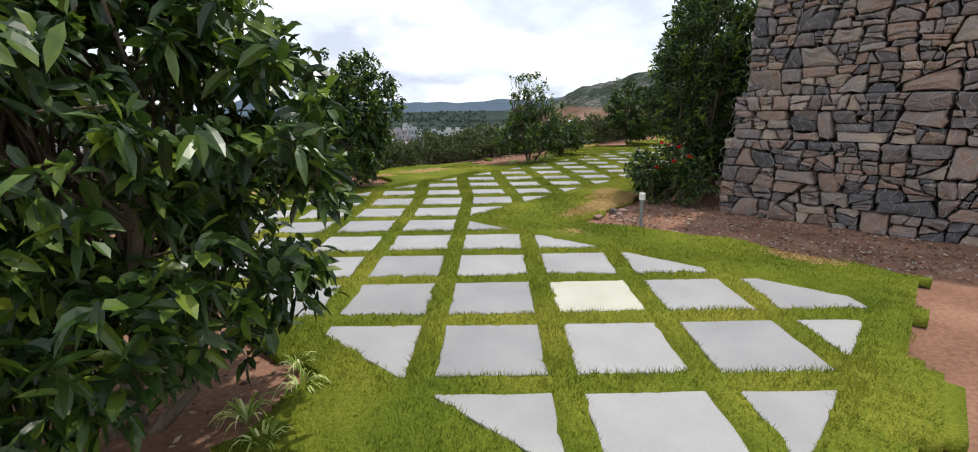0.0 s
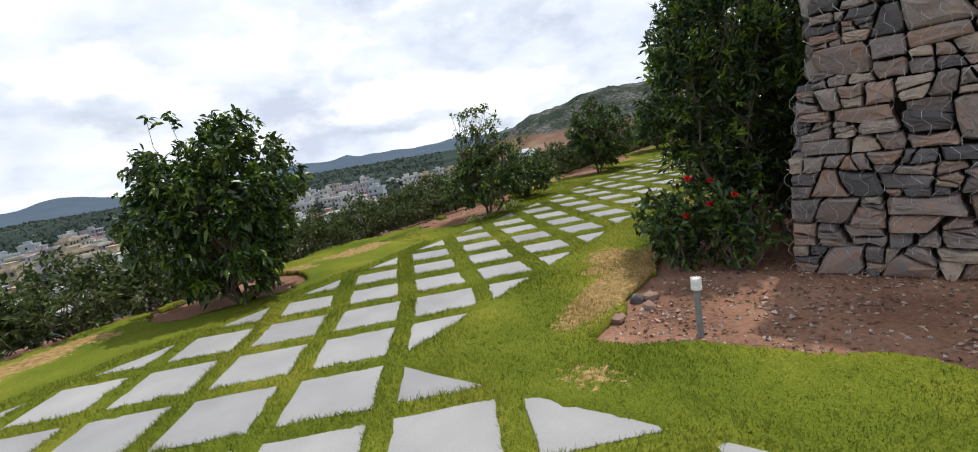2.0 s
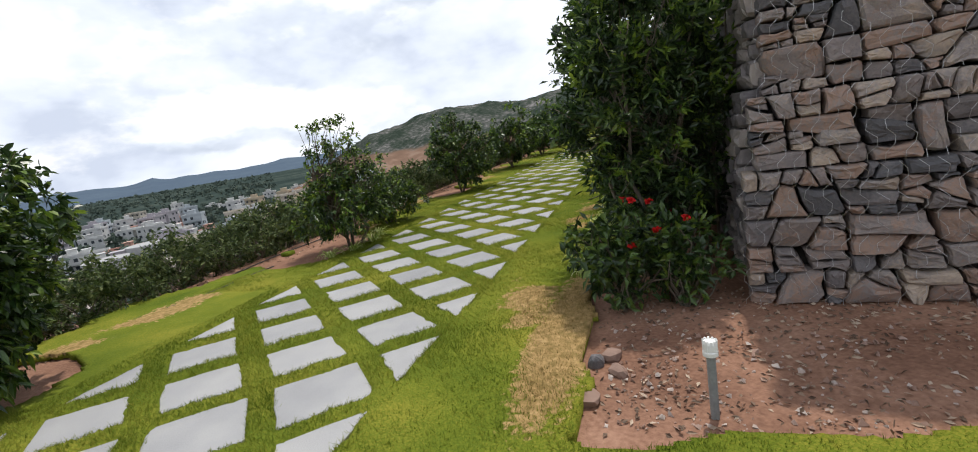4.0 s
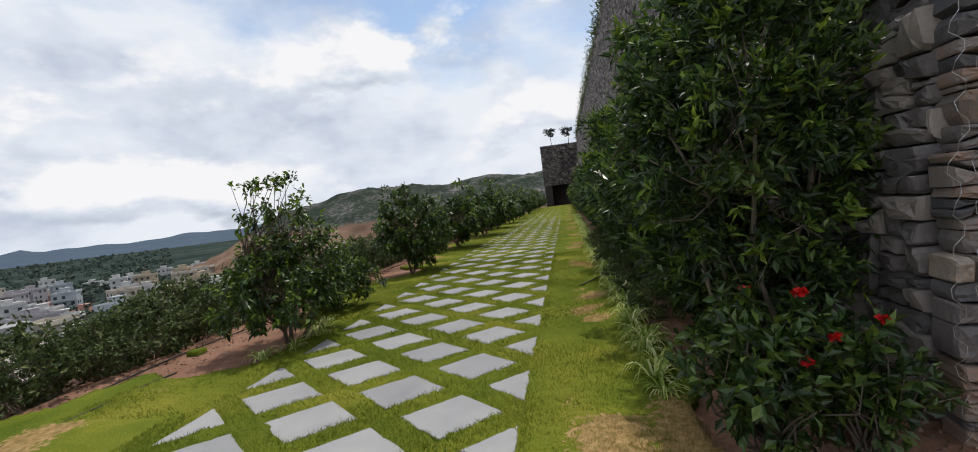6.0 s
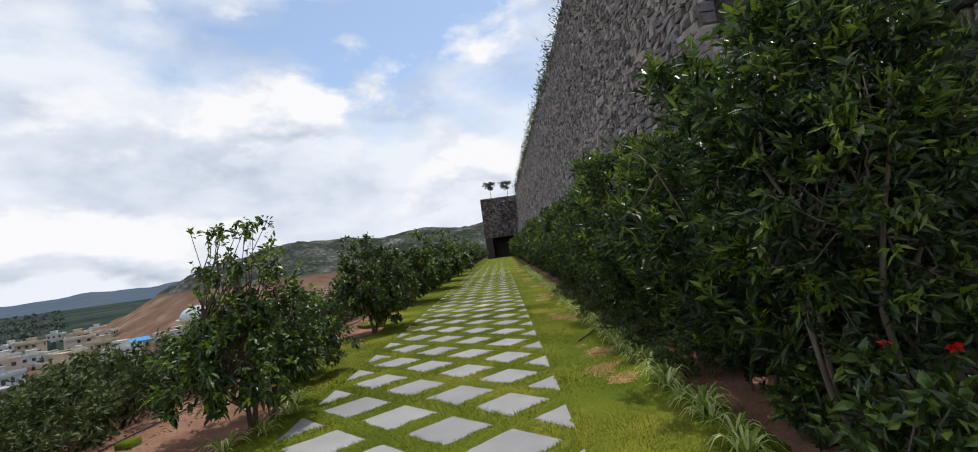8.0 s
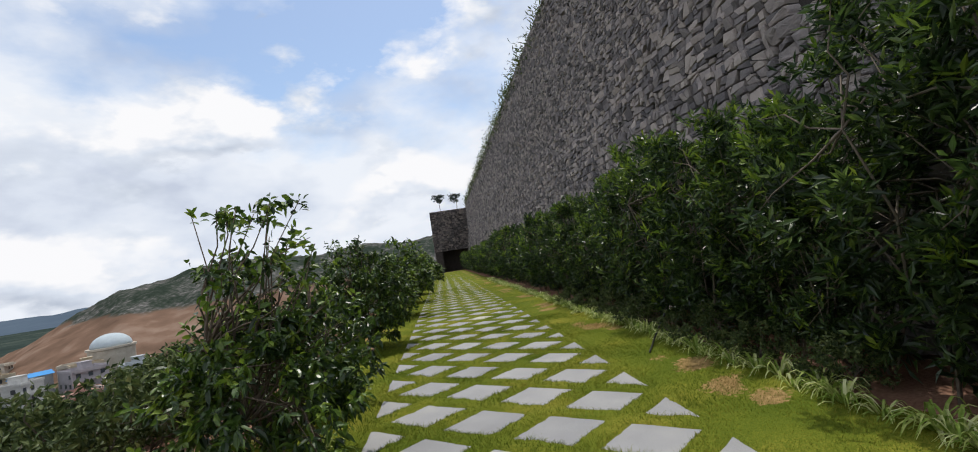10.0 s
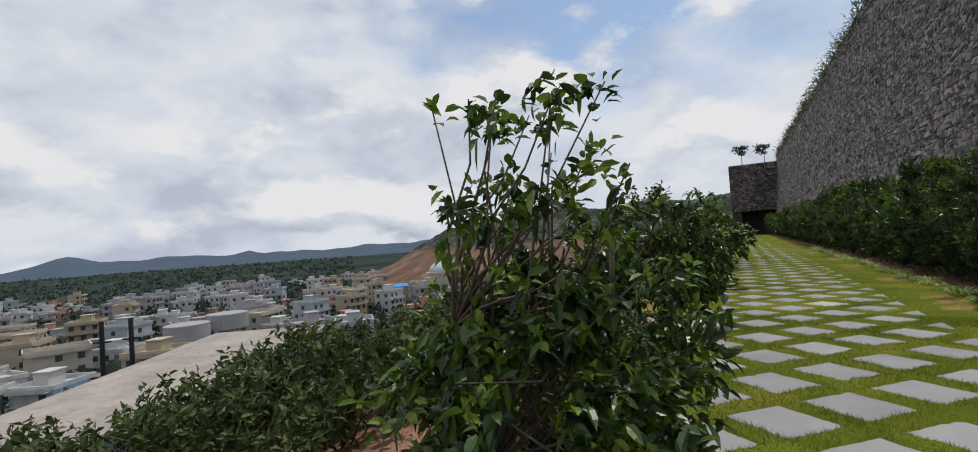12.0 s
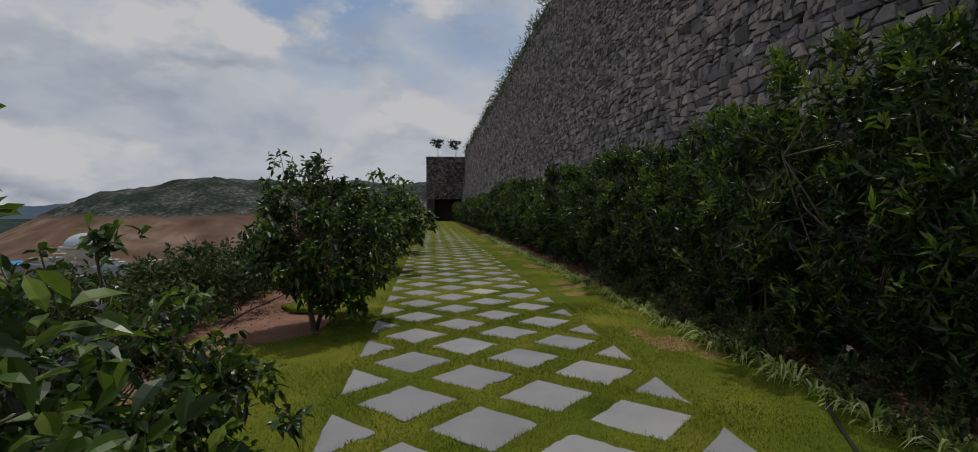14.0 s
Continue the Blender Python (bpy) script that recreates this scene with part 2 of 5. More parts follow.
# Woodland green is lightened and blued to stand for haze over the plain.
M_WOOD = mat("hazed_woodland", [(0.2, (0.05, 0.068, 0.058)), (0.6, (0.075, 0.098, 0.08)), (0.9, (0.11, 0.13, 0.10))], 0.05, 1.0, 0.0, 0.3, islands=0.7, glossy=0.0)
M_ROOF = mat("pale_concrete_roof", [(0.3, (0.20, 0.175, 0.155)), (0.5, (0.31, 0.275, 0.245)), (0.75, (0.42, 0.375, 0.335))], 0.25, 0.9, 0.2, 1.5)
M_PANE = mat("dark_window_pane", [(0.3, (0.03, 0.035, 0.045)), (0.7, (0.07, 0.08, 0.09))], 1, 0.15, 0.0, 5, glossy=0.5)


def paint(name, c, spread=0.12):
    lo, hi = tuple(v * (1 - spread) for v in c), tuple(min(0.9, v * (1 + spread)) for v in c)
    return mat(name, [(0.3, lo), (0.7, hi)], 0.5, 0.85, 0.1, 4)


HOUSE_PAINTS = [paint("white_house_paint", (0.46, 0.46, 0.45), 0.25), paint("cream_house_paint", (0.42, 0.38, 0.32), 0.2), paint("pale_blue_house_paint", (0.36, 0.39, 0.41)),
                paint("grey_cement_render", (0.30, 0.30, 0.30)), paint("pink_house_paint", (0.42, 0.26, 0.21)), paint("ochre_house_paint", (0.40, 0.34, 0.25)), paint("lilac_house_paint", (0.34, 0.32, 0.34))]
M_BLUEROOF = paint("blue_sheet_roof", (0.06, 0.25, 0.55))


# ---- mesh helpers ----
def mesh_from(name, verts, faces, material, smooth=False):
    me = bpy.data.meshes.new(name)
    me.from_pydata([tuple(v) for v in verts], [], [tuple(f) for f in faces])
    me.materials.append(material)
    if smooth:
        me.polygons.foreach_set("use_smooth", [True] * len(me.polygons))
    me.update()
    return me


def mesh_np(name, verts, faces, material, smooth=False):
    """A mesh from arrays: verts (n, 3), faces (m, 3 or 4)."""
    me = bpy.data.meshes.new(name)
    k = faces.shape[1]
    me.vertices.add(len(verts))
    me.vertices.foreach_set("co", np.asarray(verts, dtype=np.float32).ravel())
    me.loops.add(faces.size)
    me.loops.foreach_set("vertex_index", faces.astype(np.int32).ravel())
    me.polygons.add(len(faces))
    me.polygons.foreach_set("loop_start", np.arange(0, faces.size, k, dtype=np.int32))
    me.polygons.foreach_set("loop_total", np.full(len(faces), k, dtype=np.int32))
    me.materials.append(material)
    me.update(calc_edges=True)
    me.polygons.foreach_set("use_smooth", [smooth] * len(me.polygons))
    me.validate()
    return me


def child(name, me, parent, label=""):
    ob = new(name, me)
    ob.parent = parent
    if label:
        tagged(ob, label)
    return ob


def thing(name, x, y, z, label, category, group="", kind="", turn=0.0):
    ob = new(name)
    ob.matrix_basis = pose(x, y, z, 0, 0, turn)
    return tagged(ob, label, category, group, kind)


def boxes(items):
    """Verts and quads of several boxes (x0, y0, z0, x1, y1, z1)."""
    vs, fs = [], []
    for x0, y0, z0, x1, y1, z1 in items:
        o = len(vs)
        vs += [(x0, y0, z0), (x1, y0, z0), (x1, y1, z0), (x0, y1, z0), (x0, y0, z1), (x1, y0, z1), (x1, y1, z1), (x0, y1, z1)]
        fs += [(o + 3, o + 2, o + 1, o), (o + 4, o + 5, o + 6, o + 7), (o, o + 1, o + 5, o + 4), (o + 1, o + 2, o + 6, o + 5), (o + 2, o + 3, o + 7, o + 6), (o + 3, o, o + 4, o + 7)]
    return vs, fs


def tubes(lines, sides=5):
    """Tapered tubes along polylines: each line is a list of (Vector, radius)."""
    vs, fs = [], []
    for line in lines:
        o = len(vs)
        for q, (p, r) in enumerate(line):
            a = line[max(q - 1, 0)][0]
            b = line[min(q + 1, len(line) - 1)][0]
            way = (b - a).normalized() if (b - a).length > 1e-6 else Vector((0, 0, 1))
            side = way.cross(Vector((0.31, 0.95, 0.05))).normalized()
            up = side.cross(way)
            for c in range(sides):
                w = 2 * math.pi * c / sides
                vs.append(p + side * (r * math.cos(w)) + up * (r * math.sin(w)))
        for q in range(len(line) - 1):
            for c in range(sides):
                d = (c + 1) % sides
                fs.append((o + q * sides + c, o + q * sides + d, o + (q + 1) * sides + d, o + (q + 1) * sides + c))
        fs.append(tuple(o + (len(line) - 1) * sides + c for c in range(sides)))
    return vs, fs


def lathe(profile, sides=16):
    vs, fs = [], []
    for r, z in profile:
        vs += [(r * math.cos(2 * math.pi * c / sides), r * math.sin(2 * math.pi * c / sides), z) for c in range(sides)]
    for q in range(len(profile) - 1):
        for c in range(sides):
            d = (c + 1) % sides
            fs.append((q * sides + c, q * sides + d, (q + 1) * sides + d, (q + 1) * sides + c))
    fs.append(tuple(range(sides))[::-1])
    fs.append(tuple((len(profile) - 1) * sides + c for c in range(sides)))
    return vs, fs


def leaves(rng, at, way, length, width, droop=0.25):
    """Folded leaves: at, way (n, 3); each has four triangles."""
    n = len(at)
    way = way / np.maximum(np.linalg.norm(way, axis=1, keepdims=True), 1e-6)
    ref = rng.normal(size=(n, 3))
    side = np.cross(way, ref)
    side /= np.maximum(np.linalg.norm(side, axis=1, keepdims=True), 1e-6)
    up = np.cross(side, way)
    flip = np.where(up[:, 2:] < 0, -1.0, 1.0)
    up, side = up * flip, side * flip
    L = (length * rng.uniform(0.65, 1.25, (n, 1)))
    Wd = width * rng.uniform(0.7, 1.25, (n, 1))
    mid = at + way * L * 0.48
    v = np.stack([at, mid + side * Wd / 2 + up * Wd * 0.16, at + way * L - up * L * droop * rng.uniform(0, 1, (n, 1)), mid - side * Wd / 2 + up * Wd * 0.16, mid - up * Wd * 0.06], 1)
    f = np.array([[0, 1, 4], [1, 2, 4], [2, 3, 4], [3, 0, 4]])
    return v.reshape(-1, 3), (f[None] + 5 * np.arange(n)[:, None, None]).reshape(-1, 3)


def broad_leaves(rng, at, way, length, width, droop=0.35):
    """Oval leaves folded along the rib and bent down at the tip; eight triangles each."""
    n = len(at)
    way = way / np.maximum(np.linalg.norm(way, axis=1, keepdims=True), 1e-6)
    side = np.cross(way, rng.normal(size=(n, 3)) * 0.6 + [0, 0, 1.0])
    side /= np.maximum(np.linalg.norm(side, axis=1, keepdims=True), 1e-6)
    up = np.cross(side, way)
    flip = np.where(up[:, 2:] < 0, -1.0, 1.0)
    up, side = up * flip, side * flip
    L, Wd = length * rng.uniform(0.6, 1.25, (n, 1)), width * rng.uniform(0.75, 1.2, (n, 1))
    bend = droop * rng.uniform(0.2, 1.0, (n, 1))

    def rib(u):
        return at + way * L * u - np.array([0, 0, 1.0]) * L * bend * u * u

    def edge(u, w, sign):
        return rib(u) + side * Wd * w * sign + up * Wd * 0.16

    v = np.stack([rib(0.0), edge(0.32, 0.42, 1), edge(0.68, 0.40, 1), rib(1.0), edge(0.68, 0.40, -1), edge(0.32, 0.42, -1), rib(0.34), rib(0.68)], 1)
    f = np.array([[0, 1, 6], [1, 2, 7], [1, 7, 6], [2, 3, 7], [3, 4, 7], [4, 5, 6], [4, 6, 7], [5, 0, 6]])
    return v.reshape(-1, 3), (f[None] + 8 * np.arange(n)[:, None, None]).reshape(-1, 3)


def whorls(rng, tips, aim, per, length, width, spread=0.75, droop=0.25, back=0.12, broad=False):
    """Leaves round twig ends."""
    n = len(tips)
    at = np.repeat(tips, per, 0)
    aim = np.repeat(aim, per, 0)
    aim = aim / np.maximum(np.linalg.norm(aim, axis=1, keepdims=True), 1e-6)
    ran = rng.normal(size=(n * per, 3))
    ran /= np.linalg.norm(ran, axis=1, keepdims=True)
    way = aim * (1 - spread) + ran * spread
    at = at - aim * rng.uniform(0, back, (n * per, 1)) + rng.normal(size=(n * per, 3)) * 0.012
    return (broad_leaves if broad else leaves)(rng, at, way, length, width, droop)


def joined(parts):
    vs, fs, o = [], [], 0
    for v, f in parts:
        vs.append(v)
        fs.append(f + o)
        o += len(v)
    return np.concatenate(vs), np.concatenate(fs)


def limb(rng, a, b, r0, r1, bend=0.12, steps=4):
    a, b = Vector(a), Vector(b)
    out = []
    for q in range(steps + 1):
        w = q / steps
        p = a.lerp(b, w)
        if 0 < q < steps:
            p = p + Vector(rng.normal(size=3)) * bend * (b - a).length * 0.4
        out.append((p, r0 + (r1 - r0) * w))
    return out


def dome_points(rng, n, centre, radii, hollow=0.5, lumps=7, lump=0.28):
    """Points in a lumpy crown, thickest near its skin."""
    u = rng.normal(size=(n, 3))
    u /= np.linalg.norm(u, axis=1, keepdims=True)
    k = rng.normal(size=(lumps, 3))
    k /= np.linalg.norm(k, axis=1, keepdims=True)
    near = np.max(u @ k.T, axis=1)
    r = rng.uniform(hollow, 1.0, n) ** 0.7 * (1 - lump + lump * 1.5 * np.clip((near - 0.45) / 0.55, 0, 1))
    return np.array(centre) + u * r[:, None] * np.array(radii), u


def clumped(rng, pts, count, pull):
    """Draws points together into clumps, leaving gaps between them."""
    seeds = pts[rng.choice(len(pts), min(count, len(pts)), replace=False)]
    near = np.argmin(((pts[:, None, :] - seeds[None]) ** 2).sum(-1), axis=1)
    return pts + (seeds[near] - pts) * pull * rng.uniform(0.5, 1.2, (len(pts), 1))


# ---- ground ----
def ease(a, b, x):
    w = np.clip((x - a) / (b - a), 0, 1)
    return w * w * (3 - 2 * w)


def ground_height(s, d):
    drop = -0.05 - 0.35 * ease(-7.0, -8.5, d) - 25.6 * ease(-8.0, -62.0, d)
    return drop


def rail(steps):
    out = []
    for a, b, k in steps:
        out += list(np.linspace(a, b, k, endpoint=False))
    return np.array(out + [steps[-1][1]])


gs = rail([(-4500, -600, 14), (-600, -60, 16), (-60, -12, 14), (-12, 30, 140), (30, 90, 30), (90, 600, 20), (600, 4500, 14)])
gd = rail([(-4500, -600, 14), (-600, -70, 24), (-70, -12, 30), (-12, 5, 80), (5, 60, 12), (60, 600, 10), (600, 4500, 12)])
S, D = np.meshgrid(gs, gd, indexing="ij")
Z = ground_height(S, D)
rr = np.random.default_rng(3)
Z += np.where((np.abs(S) < 31) & (np.abs(D) < 12), rr.normal(size=S.shape) * 0.008, 0)
Z += np.where((D < -70), rr.normal(size=S.shape) * 0.6, 0)
gv = np.stack([S * E2[0] + D * N2[0], S * E2[1] + D * N2[1], Z], -1).reshape(-1, 3)
ni, nj = S.shape
idx = np.arange(ni * nj).reshape(ni, nj)
gf = np.stack([idx[:-1, :-1], idx[:-1, 1:], idx[1:, 1:], idx[1:, :-1]], -1).reshape(-1, 4)[:, ::-1]
ground_me = mesh_np("ground", gv, gf, M_SOIL, True)
ground_me.materials.append(M_SCRUB)
dc = ((D[:-1, :-1] + D[1:, 1:]) / 2).ravel()
sc = ((S[:-1, :-1] + S[1:, 1:]) / 2).ravel()
ground_me.polygons.foreach_set("material_index", np.where((dc < -9.5) | (np.abs(sc) > 95) | (dc > 60), 1, 0).astype(np.int32))
ground = tagged(new("ground", ground_me), "red soil terrace falling away to a dark green wooded plain", "ground", kind="structure")


# ---- the paved path: an L of two bands over one lattice of slabs ----
PITCH = 0.76
SIDE_L, SIDE_R, NEAR, INNER, HEAD = -4.76, -2.05, -1.15, 1.65, 2.12
FAR_END = 73.0


def lattice(i, j):
    w = ease(4.5, 6.5, j)
    a = np.array([PITCH * i, PITCH * j - 0.03 * max(0.0, -j)])
    b = np.array([0.3376 + 0.7434 * i - 0.0710 * j, 0.0574 - 0.0034 * i + 0.7495 * j])
    return a * (1 - w) + b * w


def slab_size(j):
    w = ease(4.5, 6.5, j)
    return 0.79 * (1 - w) + 0.708 * w


def clip(poly, nx, ny, c):
    """Keeps the part of a polygon where nx * x + ny * y <= c."""
    out = []
    for q in range(len(poly)):
        a, b = poly[q - 1], poly[q]
        fa, fb = nx * a[0] + ny * a[1] - c, nx * b[0] + ny * b[1] - c
        if (fa <= 0) != (fb <= 0):
            w = fa / (fa - fb)
            out.append((a[0] + (b[0] - a[0]) * w, a[1] + (b[1] - a[1]) * w))
        if fb <= 0:
            out.append(b)
    return out


def area(poly):
    return 0.5 * sum(poly[q - 1][0] * poly[q][1] - poly[q][0] * poly[q - 1][1] for q in range(len(poly)))


def path_slabs():
    out = []
    for i in range(-12, 80):
        for j in range(-8, 82):
            h = slab_size(j) / 2
            cs = [lattice(i + a, j + b) for a, b in ((-h, -h), (h, -h), (h, h), (-h, h))]
            sd = [(float(c @ E2), float(c @ N2)) for c in cs]
            ms, md = sum(q[0] for q in sd) / 4, sum(q[1] for q in sd) / 4
            if not (NEAR - 1 < ms < FAR_END and SIDE_L - 1 < md < HEAD + 1):
                continue
            if max(q[0] for q in sd) < INNER:
                limits = (NEAR, INNER, SIDE_L, HEAD)
            elif md < SIDE_R:
                limits = (NEAR, FAR_END, SIDE_L, SIDE_R)
            else:
                limits = (NEAR, INNER, SIDE_L, HEAD)
                if md < SIDE_R + 0.35 and ms > INNER - 0.1:
                    limits = (NEAR, FAR_END, SIDE_L, SIDE_R)
            p = clip(sd, -1, 0, -limits[0])
            p = clip(p, 1, 0, limits[1]) if p else p
            p = clip(p, 0, -1, -limits[2]) if p else p
            p = clip(p, 0, 1, limits[3]) if p else p
            if len(p) >= 3 and abs(area(p)) > 0.02:
                out.append((p, (i, j) in ((1, 0), (12, 18))))
    return out


SLABS = path_slabs()


def slab_gap(s, d):
    """Distance in metres from the nearest slab's edge, below zero on a slab."""
    x, y = s * E2[0] + d * N2[0], s * E2[1] + d * N2[1]
    fi, fj = x / PITCH, y / PITCH
    for _ in range(7):
        w = ease(4.5, 6.5, fj)
        a, b = PITCH * (1 - w) + 0.7434 * w, -0.0710 * w
        c, e = -0.0034 * w, (PITCH + 0.03 * (fj < 0)) * (1 - w) + 0.7495 * w
        px, py = x - 0.3376 * w, y - 0.0574 * w
        det = a * e - b * c
        fi, fj = (e * px - b * py) / det, (a * py - c * px) / det
    half = (0.79 - 0.082 * ease(4.5, 6.5, np.round(fj))) / 2
    joint = (np.maximum(np.abs(fi - np.round(fi)), np.abs(fj - np.round(fj))) - half) * 0.75

    def outside(s0, s1, d0, d1):
        return np.maximum(np.maximum(s0 - s, s - s1), np.maximum(d0 - d, d - d1))

    band = np.minimum(outside(NEAR, INNER, SIDE_L, HEAD), outside(NEAR, FAR_END, SIDE_L, SIDE_R))
    return np.maximum(joint, band)


def turf_height(s, d):
    """Turf stands proud of the slabs and rolls over their edges."""
    wobble = 0.011 * np.sin(s * 19 + 3 * np.sin(d * 7)) + 0.009 * np.sin(d * 23 + 2 * np.sin(s * 9)) + 0.006 * np.sin(s * 47 + d * 31)
    rise = ease(-0.028, 0.036, slab_gap(s, d) + wobble)
    lumps = 0.5 + 0.25 * np.sin(s * 9 + 2 * np.sin(d * 5)) + 0.25 * np.sin(d * 11 + 2 * np.sin(s * 4))
    return -0.022 + rise * (0.036 + 0.012 * lumps)


# ---- lawn ----
def in_lawn(s, d):
    n1 = 0.10 * np.sin(s * 2.3 + 1.0) + 0.06 * np.sin(s * 5.1) + 0.03 * np.sin(s * 13.0)
    n2 = 0.10 * np.sin(d * 2.1) + 0.05 * np.sin(d * 6.3 + 2)
    right = (d < -0.87 + 0.6 * n1) | ((s < 2.55 + n2) & (d < 2.42 + n1))
    left = d > -6.35 + 1.6 * n1 + 0.25 * np.sin(s * 0.9) - 0.55 * ease(6.2, 4.6, s)
    bed = (s < -1.42 + 0.5 * n2) & (d < 0.20 + n1)
    ring = np.zeros_like(s, dtype=bool)
    for ts, td, tr in ((7.15, -5.85, 0.85), (13.0, -6.0, 0.7), (2.3, -6.1, 0.8)):
        ring |= ((s - ts) ** 2 * 0.6 + (d - td) ** 2) < (tr + n1) ** 2
    return right & left & ~bed & ~ring & (s < 74) & (s > -9)


def dryness(s, d):
    """How dry the turf is, 0 to 1, with soft edges."""
    v = np.sin(s * 1.7 + 0.6) * 0.5 + np.sin(s * 4.3 + d * 3.0) * 0.3 + np.sin(s * 9.7 - d * 6.0) * 0.25

    def fade(gap, reach):
        return np.clip(1 - np.abs(gap) / reach, 0, 1)

    lane = fade(d + 1.42 - 0.10 * np.sin(s * 0.8), 0.40) * ease(0.0, 0.7, v) * ease(2.6, 3.6, s)
    near = np.minimum(1, fade(s - 3.7, 1.5) * fade(d + 1.04, 0.30) * 2.2)
    edge = fade(s - 2.46, 0.26) * fade(d - 1.5, 1.2) * np.clip(0.6 + 0.7 * np.sin(d * 5.0), 0, 1)
    spot = fade(np.hypot(s - 1.95, (d + 0.55) * 0.7), 0.34) * 0.45
    left = fade(d + 6.05 + 0.25 * np.sin(s * 0.7), 0.42) * ease(-0.3, 0.6, v)
    return np.maximum.reduce([lane, near, edge, spot, left])


def straw_at(s, d):
    return dryness(s, d) > np.random.default_rng(7).uniform(0.3, 0.9, np.shape(s))


ls = rail([(-9, -3, 30), (-3, -1.3, 28), (-1.3, 12, 390), (12, 20, 130), (20, 30, 80), (30, 74, 260)])
ld = rail([(-7.2, -4.9, 29), (-4.9, -2.0, 88), (-2.0, 2.2, 112), (2.2, 2.8, 8)])
LS, LD = np.meshgrid(ls, ld, indexing="ij")
rg = np.random.default_rng(5)
LZ = turf_height(LS, LD) + rg.normal(size=LS.shape) * 0.003 + 0.005 * np.sin(LS * 3.1) * np.sin(LD * 2.7)
ni, nj = LS.shape
idx = np.arange(ni * nj).reshape(ni, nj)
cs_, cd_ = (LS[:-1, :-1] + LS[1:, 1:]) / 2, (LD[:-1, :-1] + LD[1:, 1:]) / 2
keep = in_lawn(cs_, cd_)
quads = np.stack([idx[:-1, :-1], idx[:-1, 1:], idx[1:, 1:], idx[1:, :-1]], -1)[..., ::-1][keep]
lv = np.stack([LS * E2[0] + LD * N2[0], LS * E2[1] + LD * N2[1], LZ], -1).reshape(-1, 3)
# a turned-down lip along every open edge
edges = {}
for q in quads:
    for a, b in zip(q, np.roll(q, -1)):
        edges[(int(a), int(b))] = 1
rim = [e for e in edges if (e[1], e[0]) not in edges]
low = {}
extra = []
for a, b in rim:
    for v in (a, b):
        if v not in low:
            low[v] = len(lv) + len(extra)
            extra.append(lv[v] + np.array([0, 0, -0.06]))
skirt = np.array([(b, a, low[a], low[b]) for a, b in rim])
lawn_me = mesh_np("lawn", np.concatenate([lv, np.array(extra)]), np.concatenate([quads, skirt]), M_LAWN, True)
dry = lawn_me.attributes.new("dryness", "FLOAT", "POINT")
flat_dry = np.concatenate([dryness(LS, LD).ravel(), np.zeros(len(extra))]).astype(np.float32)
dry.data.foreach_set("value", flat_dry[:len(lawn_me.vertices)])
lawn = tagged(new("lawn", lawn_me), "short green lawn with dry straw-coloured patches", "lawn", kind="structure")


# ---- stone walls ----
def split_stones(rng, width, height, least, most, course, gap=0.010, trim=0.8, slant=1.0):
    """Rough courses cut again and again by slanting joints into stones of many sizes."""
    todo = []
    z = 0.0
    while z < height - 0.02:
        h = min(course * rng.uniform(0.6, 1.5), height - z)
        if height - z - h < course * 0.4:
            h = height - z
        x = 0.0
        while x < width - 0.01:
            w = min(rng.uniform(1.2, 2.4), width - x)
            todo.append(([(x, z), (x + w, z), (x + w, z + h), (x, z + h)], math.exp(rng.uniform(math.log(least), math.log(most)))))
            x += w
        z += h
    out = []
    while todo:
        poly, goal = todo.pop()
        big = abs(area(poly))
        xs, ys = [p[0] for p in poly], [p[1] for p in poly]
        w, h = max(xs) - min(xs), max(ys) - min(ys)
        if big < goal or len(poly) < 3:
            cx, cy = sum(xs) / len(xs), sum(ys) / len(ys)
            cut = poly
            for q in range(len(poly)):
                dx, dy = poly[q][0] - cx, poly[q][1] - cy
                ln = math.hypot(dx, dy) + 1e-6
                if rng.random() < trim:
                    cut = clip(cut, dx / ln, dy / ln, (dx * poly[q][0] + dy * poly[q][1]) / ln - ln * rng.uniform(0.03, 0.20))
                    if len(cut) < 3:
                        break
            if len(cut) >= 3 and big > 0.0025:
                cx, cy = sum(p[0] for p in cut) / len(cut), sum(p[1] for p in cut) / len(cut)
                k = 1 - gap * rng.uniform(0.4, 1.3) / math.sqrt(big)
                out.append([(cx + (p[0] - cx) * k, cy + (p[1] - cy) * k) for p in cut])
            continue
        across = w > h * 1.75 * rng.uniform(0.7, 1.25)
        tilt = rng.normal() * (0.26 if across else 0.14) * slant
        nx, ny = (math.cos(tilt), math.sin(tilt)) if across else (math.sin(tilt), math.cos(tilt))
        px, py = min(xs) + w * rng.uniform(0.3, 0.7), min(ys) + h * rng.uniform(0.3, 0.7)
        c = nx * px + ny * py
        for half in (clip(poly, nx, ny, c), clip(poly, -nx, -ny, -c)):
            if len(half) >= 3 and abs(area(half)) > 0.002:
                todo.append((half, math.exp(rng.uniform(math.log(least), math.log(most)))))
    return out


